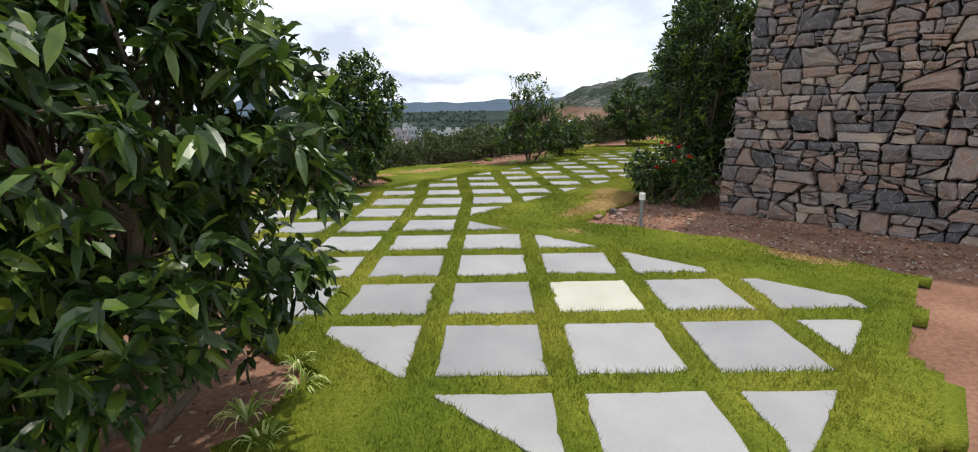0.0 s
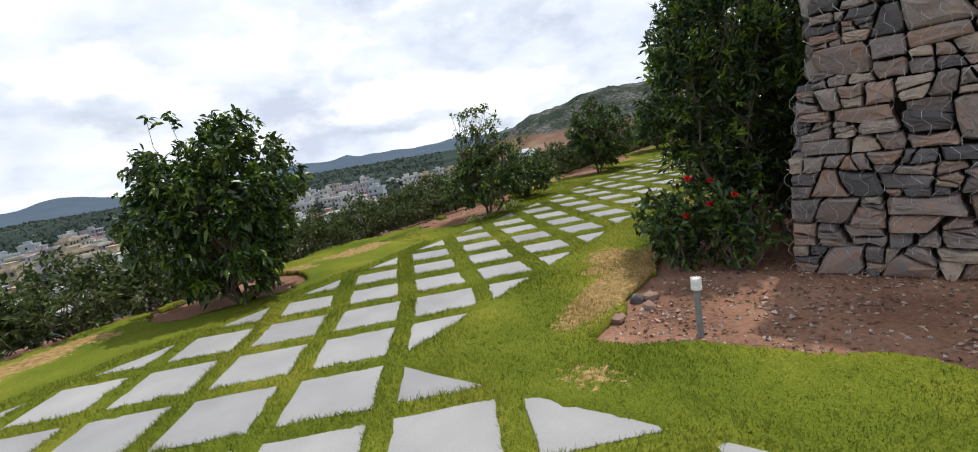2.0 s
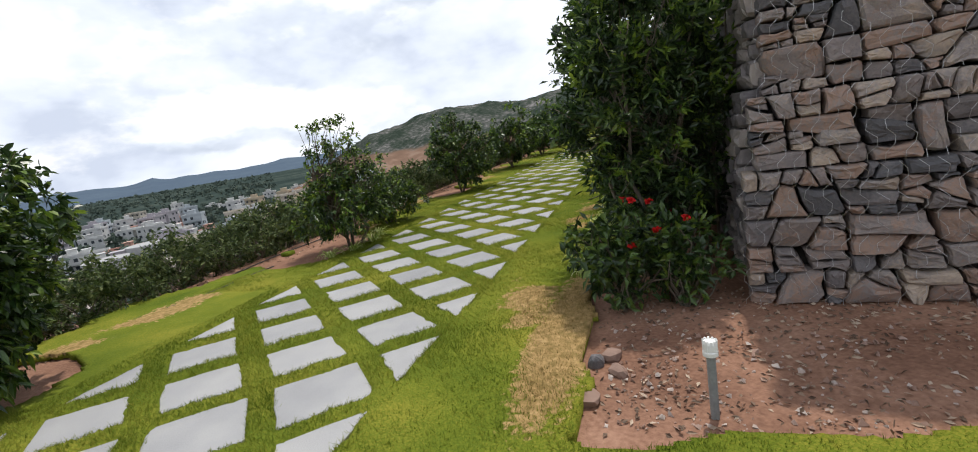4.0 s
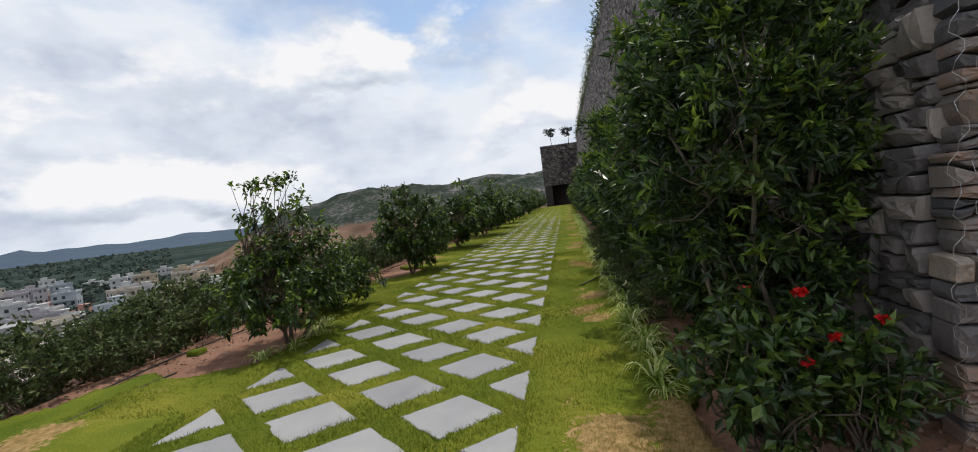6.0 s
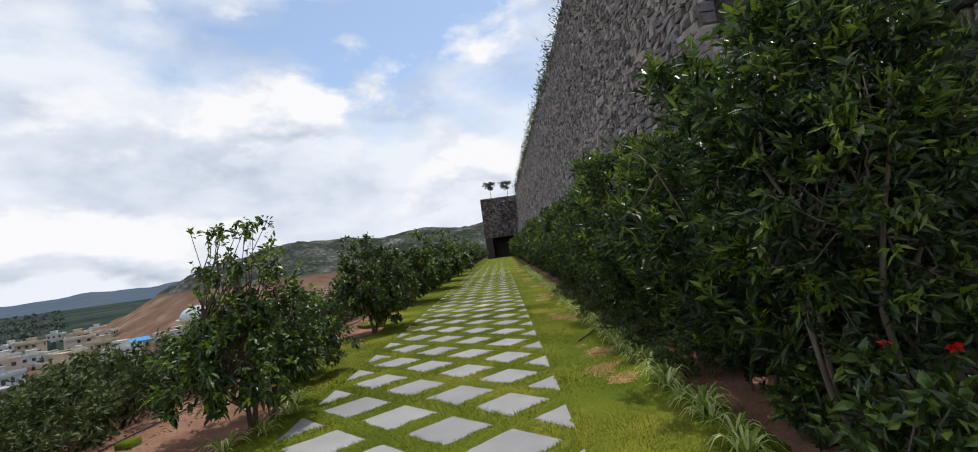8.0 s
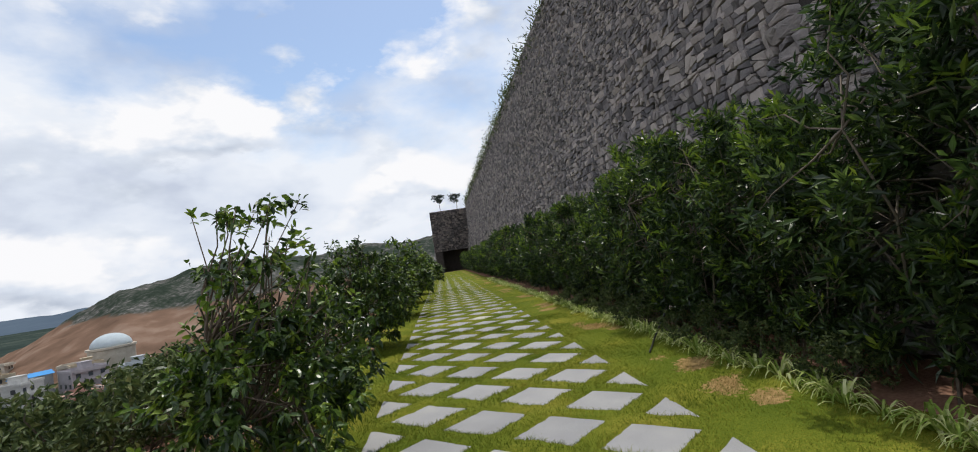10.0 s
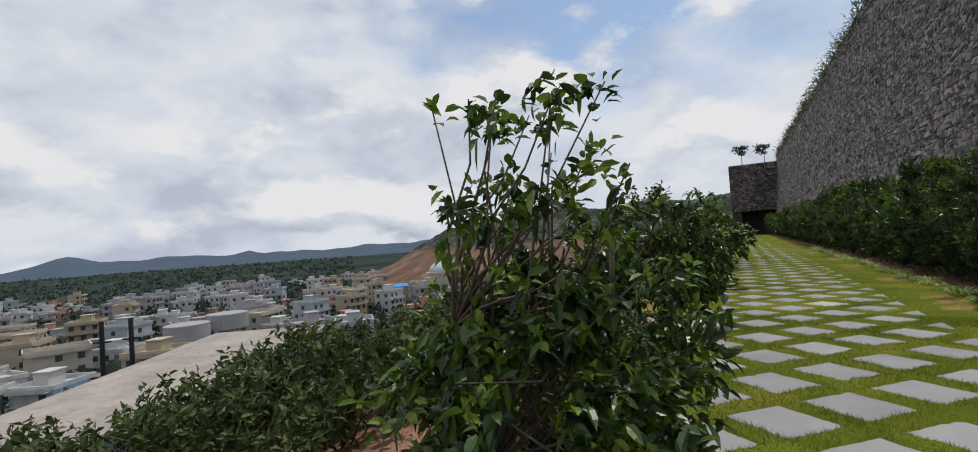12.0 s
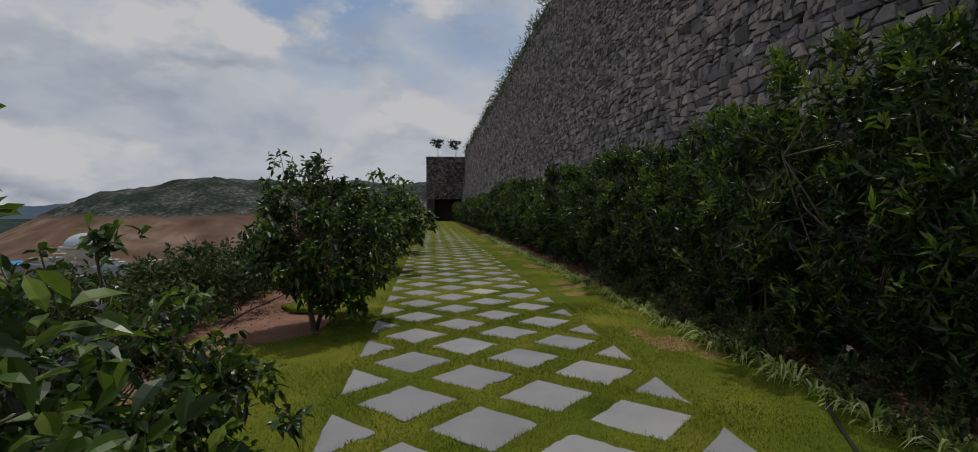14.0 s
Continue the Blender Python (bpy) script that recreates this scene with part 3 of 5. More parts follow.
def stone_mesh_data(rng, poly, depth, proud, plain=False):
    """A rough block: back ring, edge ring, a broken face that leans its own way."""
    pts = []
    for q in range(len(poly)):
        a, b = poly[q - 1], poly[q]
        ln = math.hypot(b[0] - a[0], b[1] - a[1])
        if ln > 0.03 and not plain:
            pts.append(((a[0] + b[0]) / 2 + rng.normal() * ln * 0.05, (a[1] + b[1]) / 2 + rng.normal() * ln * 0.05))
        if ln > 0.008:
            pts.append((b[0], b[1]))
    poly = pts
    cx, cy = sum(p[0] for p in poly) / len(poly), sum(p[1] for p in poly) / len(poly)
    n = len(poly)
    size = math.sqrt(max(1e-4, sum(math.hypot(p[0] - cx, p[1] - cy) for p in poly) / n)) * 0.3
    ta, tb, base = rng.normal() * 0.16, rng.normal() * 0.2, proud * rng.uniform(0.7, 1.25)

    def face(x, z, drop):
        return base * drop + ta * (x - cx) + tb * (z - cy) + rng.normal() * proud * 0.07

    vs = [(p[0], -depth, p[1]) for p in poly]
    vs += [(p[0] + (cx - p[0]) * 0.04, face(p[0], p[1], 0.55), p[1] + (cy - p[1]) * 0.04) for p in poly]
    rings = ((0.16, 1.0),) if plain else ((0.13, 0.95), (0.5, 1.05))
    for k, drop in rings:
        vs += [(p[0] + (cx - p[0]) * (k + rng.uniform(-0.05, 0.05)), face(p[0] + (cx - p[0]) * k, p[1] + (cy - p[1]) * k, drop), p[1] + (cy - p[1]) * (k + rng.uniform(-0.05, 0.05))) for p in poly]
    vs.append((cx, face(cx, cy, 1.05), cy))
    fs = []
    for q in range(n):
        r = (q + 1) % n
        for k in range(1 + len(rings)):
            fs.append((k * n + q, k * n + r, (k + 1) * n + r, (k + 1) * n + q))
        fs.append(((1 + len(rings)) * n + q, (1 + len(rings)) * n + r, (2 + len(rings)) * n))
    return vs, fs


def frame_matrix(origin, right, tilt=0.0):
    """x along the face, y out of it, z up."""
    right = Vector(right).normalized()
    out = Vector((0, 0, 1)).cross(right) * -1
    m = Matrix((right, out, Vector((0, 0, 1)))).transposed().to_4x4()
    return Matrix.Translation(origin) @ m @ Matrix.Rotation(radians(tilt), 4, "X")


# end face of the gabion terrace: stepped tiers of wire baskets full of stone
CORNER = Vector((3.02, 2.97, -0.06))
FACE = Vector((0.667, -0.745, 0.0))
BACK = Vector((float(E2[0]), float(E2[1]), 0.0))
rw = np.random.default_rng(11)
front_wall = tagged(new("wall_gabion_front"), "stepped gabion wall of grey-brown rubble in wire baskets", "stone wall", kind="structure")
TIERS = [(0.0, 0.98, 0.0), (0.98, 1.50, 0.05), (1.50, 3.0, 0.14), (3.0, 4.5, 0.24)]
WIDE = 6.4
core_v, core_f = [], []
STONES = []
for z0, z1, back in TIERS:
    o = CORNER + BACK * (back + 0.10) + FACE * back * 1.2
    b = boxes([(0.16, -3.0, z0, WIDE, -0.10, z1 - 0.015)])
    m = frame_matrix(o, FACE)
    n0 = len(core_v)
    core_v += [m @ Vector(v) for v in b[0]]
    core_f += [tuple(q + n0 for q in f) for f in b[1]]
    for poly in split_stones(rw, WIDE, z1 - z0, 0.005, 0.11, 0.34, 0.007, 0.75, 1.2):
        poly = [(p[0], p[1] + z0) for p in poly]
        STONES.append((m, stone_mesh_data(rw, poly, 0.13, 0.075)))
child("core", mesh_from("core", core_v, core_f, M_CORE), front_wall)

# side face of the same terrace, then the tall battered wall along the hedge
tall_wall = tagged(new("wall_tall"), "tall battered retaining wall of dark grey coursed rubble", "stone wall", kind="structure")
W0, W1 = 4.33, 79.0
BANDS = [(0.0, 1.5, 0.36), (1.5, 2.25, 0.46), (2.25, 3.0, 0.54), (3.0, 3.75, 0.64), (3.75, 4.5, 0.74), (4.5, 5.25, 0.83)]
TALL0 = 8.6
wall_v, wall_f = [], []
rw2 = np.random.default_rng(12)
facing_v, facing_f = [], []
NEAR_STONES = []


def add_face(o, right, z0, z1, length, tilt, size, depth, proud, singles=None, plain=False):
    m = frame_matrix(o, right, tilt)
    for poly in split_stones(rw2, length, z1 - z0, size * size * 0.35, size * size * 1.8, size * 1.25, 0.009, 0.7, 1.3):
        vs, fs = stone_mesh_data(rw2, poly, depth, proud, plain)
        mid = m @ Vector(vs[-1])
        along = mid.x * E2[0] + mid.y * E2[1]
        if singles is not None and len(singles) < 300 and 9.0 < along < 15.0 and 2.2 < mid.z < 6.5:
            singles.append(([m @ Vector(v) for v in vs], fs))
            continue
        n0 = len(facing_v)
        facing_v.extend(m @ Vector(v) for v in vs)
        facing_f.extend(tuple(q + n0 for q in f) for f in fs)


ALONG = Vector((float(E2[0]), float(E2[1]), 0))
for z0, z1, d0 in BANDS:
    first = W0 + 0.2 if z0 < 3.7 else TALL0
    o = plan(W1, d0, z0)
    add_face(o, -ALONG, z0, z1, W1 - 34.0, 0.0, 0.36, 0.12, 0.09, None, True)
    add_face(plan(34.0, d0, z0), -ALONG, z0, z1, 25.0, 0.0, 0.22, 0.12, 0.06, NEAR_STONES, True)
    add_face(plan(9.0, d0, z0), -ALONG, z0, z1, 9.0 - first, 0.0, 0.25, 0.12, 0.07)
    n0 = len(wall_v)
    for zz, dd, ss in [(z, d, e) for z in (z0, z1) for d, e in ((d0 + 0.10, first + 0.1), (d0 + 0.10, W1), (d0 + 6, W1), (d0 + 6, first + 0.1))]:
        wall_v.append(plan(ss, dd, zz))
    wall_f += [tuple(n0 + q for q in f) for f in ((0, 1, 5, 4), (1, 2, 6, 5), (2, 3, 7, 6), (3, 0, 4, 7), (4, 5, 6, 7))]
TOP, BATTER, FOOT = 10.4, 2.2, 5.25
high = TOP - FOOT
for a, b, size in ((44.0, W1, 0.36), (26.0, 44.0, 0.26), (TALL0, 26.0, 0.18)):
    add_face(plan(b, 0.92, FOOT), -ALONG, FOOT, TOP, b - a, BATTER, size, 0.11, 0.06, NEAR_STONES, True)
n0 = len(wall_v)
lean = math.tan(radians(BATTER)) * high
for zz, dd in ((FOOT, 1.0), (TOP, 1.0 + lean), (TOP, 7.0), (FOOT, 7.0)):
    wall_v += [plan(TALL0, dd, zz), plan(W1, dd, zz)]
wall_f += [(n0, n0 + 1, n0 + 3, n0 + 2), (n0 + 2, n0 + 3, n0 + 5, n0 + 4), (n0, n0 + 2, n0 + 4, n0 + 6), (n0 + 1, n0 + 7, n0 + 5, n0 + 3), (n0 + 4, n0 + 5, n0 + 7, n0 + 6)]
child("core", mesh_from("core", wall_v, wall_f, M_CORE), tall_wall)
tagged(child("stone_facing", mesh_from("stone_facing", facing_v, facing_f, M_FACING), tall_wall), "weathered grey rubble facing", kind="stuff")

# bastion that closes the walk
bastion = tagged(new("wall_bastion"), "dark stone bastion across the end of the walk", "stone wall", kind="structure")
facing_v, facing_f = [], []
B0, BD0, BD1, BTOP = 78.0, -4.7, 1.6, 9.4
add_face(plan(B0, BD1, 3.2), Vector((-float(N2[0]), -float(N2[1]), 0)), 3.2, BTOP, BD1 - BD0, 2.0, 0.34, 0.06, 0.05, None, True)
add_face(plan(B0 + 10, BD0, -1.0), -ALONG, -1.0, BTOP, 10.0, 1.0, 0.4, 0.06, 0.05, None, True)
tagged(child("stone_facing", mesh_from("stone_facing", facing_v, facing_f, M_FACING), bastion), kind="stuff")
bv, bf = [], []
for s0, s1, d0, d1, z0, z1 in ((B0 + 0.25, B0 + 10, BD0 + 0.1, BD1 + 2, 3.2, BTOP - 0.02), (B0 + 3.0, B0 + 10, BD0 + 0.1, BD1 + 2, -1, 3.2), (B0 + 0.06, B0 + 3.0, BD0 + 0.1, BD0 + 1.2, -1, 3.2), (B0 + 0.06, B0 + 3.0, BD1 - 1.0, BD1 + 2, -1, 3.2)):
    n0 = len(bv)
    for z in (z0, z1):
        bv += [plan(s0, d0, z), plan(s0, d1, z), plan(s1, d1, z), plan(s1, d0, z)]
    bf += [tuple(n0 + q for q in f) for f in ((0, 1, 5, 4), (1, 2, 6, 5), (2, 3, 7, 6), (3, 0, 4, 7), (4, 5, 6, 7), (3, 2, 1, 0))]
child("core", mesh_from("core", bv, bf, M_CORE), bastion)


# ---- hill and distance ----
def hill_mesh():
    bear = np.radians(np.linspace(0, 75, 150))
    rng_ = np.linspace(0, 1, 40)
    B, R = np.meshgrid(bear, rng_, indexing="ij")
    crest = np.interp(np.degrees(B), [0, 2, 7, 10, 14, 19, 22, 26, 31, 40, 60, 75], [-3.2, -2.8, 0.1, 2.0, 2.3, 3.7, 3.2, 2.95, 3.2, 3.1, 4.0, 4.0])
    r = 250 + 330 * R
    top = 1.5 + 430 * np.tan(np.radians(crest))
    rise = np.where(R < 0.55, ease(0.0, 0.55, R) ** 0.8, 1 - 0.35 * ease(0.55, 1.0, R))
    z = -27 + (top + 27) * rise
    rnd = np.random.default_rng(8)
    for a in range(5):
        f = 2.0 ** a
        z += 1.6 / f * np.sin(B * 40 * f + rnd.uniform(0, 6) + R * 9 * f) * np.sin(R * 22 * f + rnd.uniform(0, 6)) * (rise + 0.1)
    z += rnd.normal(size=z.shape) * 0.35 * rise
    v = np.stack([r * np.sin(B), r * np.cos(B), z], -1).reshape(-1, 3)
    a, b = B.shape
    ix = np.arange(a * b).reshape(a, b)
    f = np.stack([ix[:-1, :-1], ix[1:, :-1], ix[1:, 1:], ix[:-1, 1:]], -1).reshape(-1, 4)
    return v, f[:, ::-1]


def hill_material():
    m = mat("rocky_hill", [(0.40, (0.024, 0.034, 0.026)), (0.5, (0.042, 0.052, 0.042)), (0.58, (0.09, 0.09, 0.085)), (0.66, (0.19, 0.18, 0.175))], 0.05, 1.0, 0.6, 0.4, glossy=0.0)
    n, k = m.node_tree.nodes, m.node_tree.links
    b = n["Principled BSDF"]
    geo = n.new("ShaderNodeTexCoord")
    sep = n.new("ShaderNodeSeparateXYZ")
    k.new(geo.outputs["Object"], sep.inputs[0])
    noise_n = n.new("ShaderNodeTexNoise")
    noise_n.inputs["Scale"].default_value, noise_n.inputs["Detail"].default_value = 0.05, 6
    k.new(geo.outputs["Object"], noise_n.inputs["Vector"])
    add = n.new("ShaderNodeMath")
    add.operation = "MULTIPLY_ADD"
    k.new(noise_n.outputs["Fac"], add.inputs[0])
    add.inputs[1].default_value = 14.0
    k.new(sep.outputs["Z"], add.inputs[2])
    scaled = n.new("ShaderNodeMath")
    scaled.operation = "MULTIPLY_ADD"
    k.new(add.outputs[0], scaled.inputs[0])
    scaled.inputs[1].default_value, scaled.inputs[2].default_value = 0.02, 0.5
    cut = ramp(n, k, scaled.outputs[0], [(0.60, (1, 1, 1)), (0.65, (0, 0, 0))])
    earth = ramp(n, k, noise_n.outputs["Fac"], [(0.35, (0.10, 0.066, 0.048)), (0.55, (0.17, 0.11, 0.08)), (0.7, (0.25, 0.18, 0.14))])
    mix = n.new("ShaderNodeMix")
    mix.data_type = "RGBA"
    old = b.inputs["Base Color"].links[0].from_socket
    k.new(cut.outputs[0], mix.inputs["Factor"])
    k.new(old, mix.inputs["A"])
    k.new(earth.outputs[0], mix.inputs["B"])
    k.new(mix.outputs["Result"], b.inputs["Base Color"])
    return m


M_HILL = hill_material()
hv, hf = hill_mesh()
tagged(new("hill", mesh_np("hill", hv, hf, M_HILL, True)), "scrubby rocky hill with a red earth cutting at its foot", "hill", kind="structure")


def range_mesh():
    b = np.radians(np.linspace(-110, 110, 300))
    deg = np.degrees(b)
    rnd = np.random.default_rng(21)
    crest = 0.62 + 0.10 * np.sin(deg * 0.23) + 0.08 * np.sin(deg * 0.71 + 1) + 0.05 * np.sin(deg * 1.9) + rnd.normal(size=len(b)) * 0.015
    crest += 0.55 * np.exp(-((deg + 26.5) / 1.6) ** 2) + 0.4 * np.exp(-((deg + 11.4) / 0.8) ** 2) + 0.7 * np.exp(-((deg + 37.2) / 2.2) ** 2) - 0.3 * np.exp(-((deg + 31) / 2.0) ** 2)
    v, f = [], []
    for q in range(len(b)):
        for r, z in ((3000, -27), (3700, 0.45), (4200, 1.0), (4400, 0.2)):
            h = z if z < -1 else 4200 * math.tan(radians(crest[q])) * z * (1 + 0.05 * math.sin(q * 0.7 + r))
            v.append((r * math.sin(b[q]), r * math.cos(b[q]), h))
    for q in range(len(b) - 1):
        for c in range(3):
            f.append((q * 4 + c, q * 4 + c + 1, q * 4 + c + 5, q * 4 + c + 4))
    return v, f


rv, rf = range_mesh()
tagged(new("backdrop_hills", mesh_from("backdrop_hills", rv, rf, M_RANGE, True)), "low hills along the horizon, blue-grey from painted haze", "hills", kind="structure")


# ---- plants ----
def tree_meshes(seed, height, radius, dense, sparse, leaf, trunk_r=0.03, low=0.15, new_share=0.25, stems=3, lobe=None, share=0.68):
    """A small many-stemmed tree: dense lower crown, open upper shoots."""
    rng = np.random.default_rng(seed)
    h1 = height * share
    tips, aim = dome_points(rng, dense, (0, 0, low + h1 * 0.52), (radius, radius, h1 * 0.54), 0.35)
    if lobe:
        more, more_aim = dome_points(rng, dense // 3, lobe[:3], (lobe[3], lobe[3], lobe[3] * 0.8), 0.3)
        tips, aim = np.concatenate([tips, more]), np.concatenate([aim, more_aim])
    tips = clumped(rng, tips, max(24, len(tips) // 16), 0.45)
    k = sparse
    up = rng.uniform(0.45, 1.0, k)
    ang = rng.uniform(0, 2 * math.pi, k)
    rad = radius * 0.8 * rng.uniform(0, 1, k) ** 0.6 * (1.15 - 0.5 * up)
    tips2 = clumped(rng, np.stack([rad * np.cos(ang), rad * np.sin(ang), height * up], 1), max(8, k // 6), 0.45)
    aim2 = np.stack([np.cos(ang) * 0.6, np.sin(ang) * 0.6, np.full(k, 0.8)], 1)
    lines = []
    for c in range(stems):
        a = rng.uniform(0, 2 * math.pi)
        foot = Vector((0.05 * math.cos(a), 0.05 * math.sin(a), -0.05))
        topp = Vector((radius * 0.35 * math.cos(a), radius * 0.35 * math.sin(a), height * rng.uniform(0.55, 0.8)))
        lines.append(limb(rng, foot, topp, trunk_r, trunk_r * 0.35, 0.12, 5))
    for c in range(0, len(tips2), 3):
        base = lines[c % stems][rng.integers(2, 5)][0]
        lines.append(limb(rng, base, Vector(tips2[c]), trunk_r * 0.32, 0.003, 0.10, 4))
    for c in range(0, len(tips), max(1, len(tips) // 40)):
        base = lines[c % stems][rng.integers(1, 4)][0]
        lines.append(limb(rng, base, Vector(tips[c]), trunk_r * 0.3, 0.003, 0.2, 3))
    wood = [("stem", mesh_from("stem", *tubes([l], 7), M_BARK, True)) for l in lines[:stems]] + [("branching", mesh_from("branching", *tubes(lines[stems:], 4), M_BARK, True))]
    pick = rng.random(len(tips)) > new_share * 0.5
    pick2 = rng.random(len(tips2)) > new_share
    old = joined([whorls(rng, tips[pick], aim[pick] + [0, 0, 0.15], 7, leaf, leaf * 0.46, 0.7, 0.5, broad=True), whorls(rng, tips2[pick2], aim2[pick2], 7, leaf, leaf * 0.46, 0.7, 0.5, broad=True)])
    young = joined([whorls(rng, tips[~pick], aim[~pick] + [0, 0, 0.5], 7, leaf * 0.95, leaf * 0.42, 0.65, 0.4, broad=True), whorls(rng, tips2[~pick2], aim2[~pick2], 7, leaf * 0.95, leaf * 0.42, 0.65, 0.4, broad=True)])
    return wood + [("crown", mesh_np("crown", *old, M_LEAF)), ("new_growth", mesh_np("new_growth", *young, M_LEAF_NEW_LIT))]


def plant(name, p, meshes, label, category, group="", turn=0.0, size=1.0):
    ob = thing(name, p[0], p[1], p[2], label, category, group, turn=turn)
    for part_name, me in meshes:
        piece = child(part_name, me, ob)
        if part_name == "new_growth":
            tagged(piece, "yellow-green leaves, young growth and painted sunlit tips", kind="stuff")
    if size != 1.0:
        ob.scale = (size, size, size)
    return ob


# the big bush beside the start
bush = tree_meshes(101, 3.35, 1.14, 2300, 300, 0.10, 0.035, 0.2, 0.16, 5, (-0.95, -0.15, 0.75, 0.9))
plant("garden_tree", (-1.67, -1.46, -0.05), bush, "large dense dark-leaved bush in a bed of red soil", "bush")

TREES = [(2.3, -5.6, 2.5, 1.12, 1900, 60, 0.11, 102, 0.86, 0.25), (7.2, -5.25, 2.2, 1.0, 950, 210, 0.086, 113, 0.64, 0.45), (13.05, -5.5, 2.35, 1.1, 1500, 90, 0.10, 104, 0.78, 0.2)]
for s, d, h, r, n1, n2, lf, seed, share, lighter in TREES:
    whole = tree_meshes(seed, h, r, n1, n2, lf, 0.03, new_share=lighter, share=share)
    p = plan(s, d, -0.05)
    last = plant("garden_tree", p, whole, "young many-stemmed tree with glossy leaves beside the lawn", "tree", "trees along the lawn")
last = plant("garden_tree", plan(18.6, -5.5, -0.05), tree_meshes(105, 2.6, 1.4, 520, 40, 0.18, 0.03), "young many-stemmed tree with glossy leaves beside the lawn", "tree", "trees along the lawn")
plant("garden_bush", plan(9.0, -5.5, -0.05), tree_meshes(121, 1.5, 0.8, 640, 70, 0.08, 0.014, 0.05, 0.3, 4), "low leafy green bush beside the young tree", "bush")
s = 23.8
rt = np.random.default_rng(31)
while s < 76:
    p = plan(s, -5.55 + rt.uniform(-0.15, 0.15), -0.05)
    copy_thing(last, Matrix.Translation(p) @ Matrix.Rotation(rt.uniform(0, 6.28), 4, "Z") @ Matrix.Scale(rt.uniform(0.95, 1.15), 4))
    s += rt.uniform(4.6, 5.6)


def hedge_meshes(seed, height, radius, count, leaf):
    rng = np.random.default_rng(seed)
    n = count
    z = height * rng.uniform(0.09, 1.0, n) ** 0.9
    wide = radius * (0.34 + 0.82 * np.sin(np.clip(z / height, 0, 1) * 2.6))
    a = rng.uniform(0, 2 * math.pi, n)
    r = wide * rng.uniform(0.35, 1.0, n) ** 0.6 * (1 + 0.2 * np.sin(a * 3 + z * 4))
    tips = clumped(rng, np.stack([r * np.cos(a), r * np.sin(a), z], 1), max(12, n // 22), 0.55)
    aim = np.stack([np.cos(a) * 0.7, np.sin(a) * 0.7, np.full(n, 0.65)], 1)
    # More light leaves towards the top: sunlit hedge tops put into the leaf colour.
    lighter = rng.random(n) < 0.07 + 0.22 * ease(0.45, 1.0, z / height)
    lines = []
    for c in range(6):
        w = rng.uniform(0, 2 * math.pi)
        lines.append(limb(rng, (0.1 * math.cos(w), 0.1 * math.sin(w), -0.05), (radius * 0.6 * math.cos(w), radius * 0.6 * math.sin(w), height * 0.8), 0.013, 0.005, 0.1, 5))
    for c in range(0, n, max(1, n // 24)):
        lines.append(limb(rng, lines[c % 6][rng.integers(2, 5)][0], Vector(tips[c]), 0.008, 0.003, 0.15, 3))
    return [("stem", mesh_from("stem", *tubes([l], 5), M_PALEBARK, True)) for l in lines[:6]] + [("branching", mesh_from("branching", *tubes(lines[6:], 4), M_PALEBARK, True)), ("crown", mesh_np("crown", *whorls(rng, tips[~lighter], aim[~lighter], 9, leaf, leaf * 0.26, 0.62, 0.15, 0.2), M_HEDGE)), ("new_growth", mesh_np("new_growth", *whorls(rng, tips[lighter], aim[lighter] + [0, 0, 0.4], 9, leaf * 0.9, leaf * 0.24, 0.55, 0.15, 0.1), M_LEAF_NEW_LIT))]


rh = np.random.default_rng(41)
HEDGE = [hedge_meshes(200 + q, 2.3, 0.76, 820, 0.105) for q in range(4)]
HEDGE_FAR = [hedge_meshes(210 + q, 2.3, 0.82, 190, 0.21) for q in range(3)]
rng = np.random.default_rng(230)
tips, aim = dome_points(rng, 1700, (0, 0, 1.8), (0.93, 0.88, 1.25), 0.4, 9, 0.35)
tips = clumped(rng, tips, 90, 0.4)
lines = [limb(rng, (0.08 * math.cos(c), 0.08 * math.sin(c), -0.05), (0.5 * math.cos(c), 0.5 * math.sin(c), 2.2), 0.022, 0.008, 0.08, 5) for c in (0.2, 1.5, 2.6, 3.9, 5.1)]
fine_lines = [limb(rng, lines[c % 5][3][0], Vector(tips[c]), 0.009, 0.003, 0.15, 3) for c in range(0, 1700, 34)]
# The first 200 tips take light leaves, painting in sunlit highlights of the crown.
plant("corner_shrub", plan(5.0, -0.38, -0.05), [("stem", mesh_from("stem", *tubes([l], 6), M_PALEBARK, True)) for l in lines] + [("branching", mesh_from("branching", *tubes(fine_lines, 4), M_PALEBARK, True)), ("crown", mesh_np("crown", *whorls(rng, tips[200:], aim[200:] + [0, 0, 0.4], 9, 0.088, 0.03, 0.62, 0.15, 0.2), M_HEDGE)), ("new_growth", mesh_np("new_growth", *whorls(rng, tips[:200], aim[:200] + [0, 0, 0.6], 9, 0.085, 0.028, 0.55, 0.15, 0.1), M_LEAF_NEW_LIT))], "tall round-headed green shrub at the corner of the wall", "shrub")
s = 5.7
q = 0
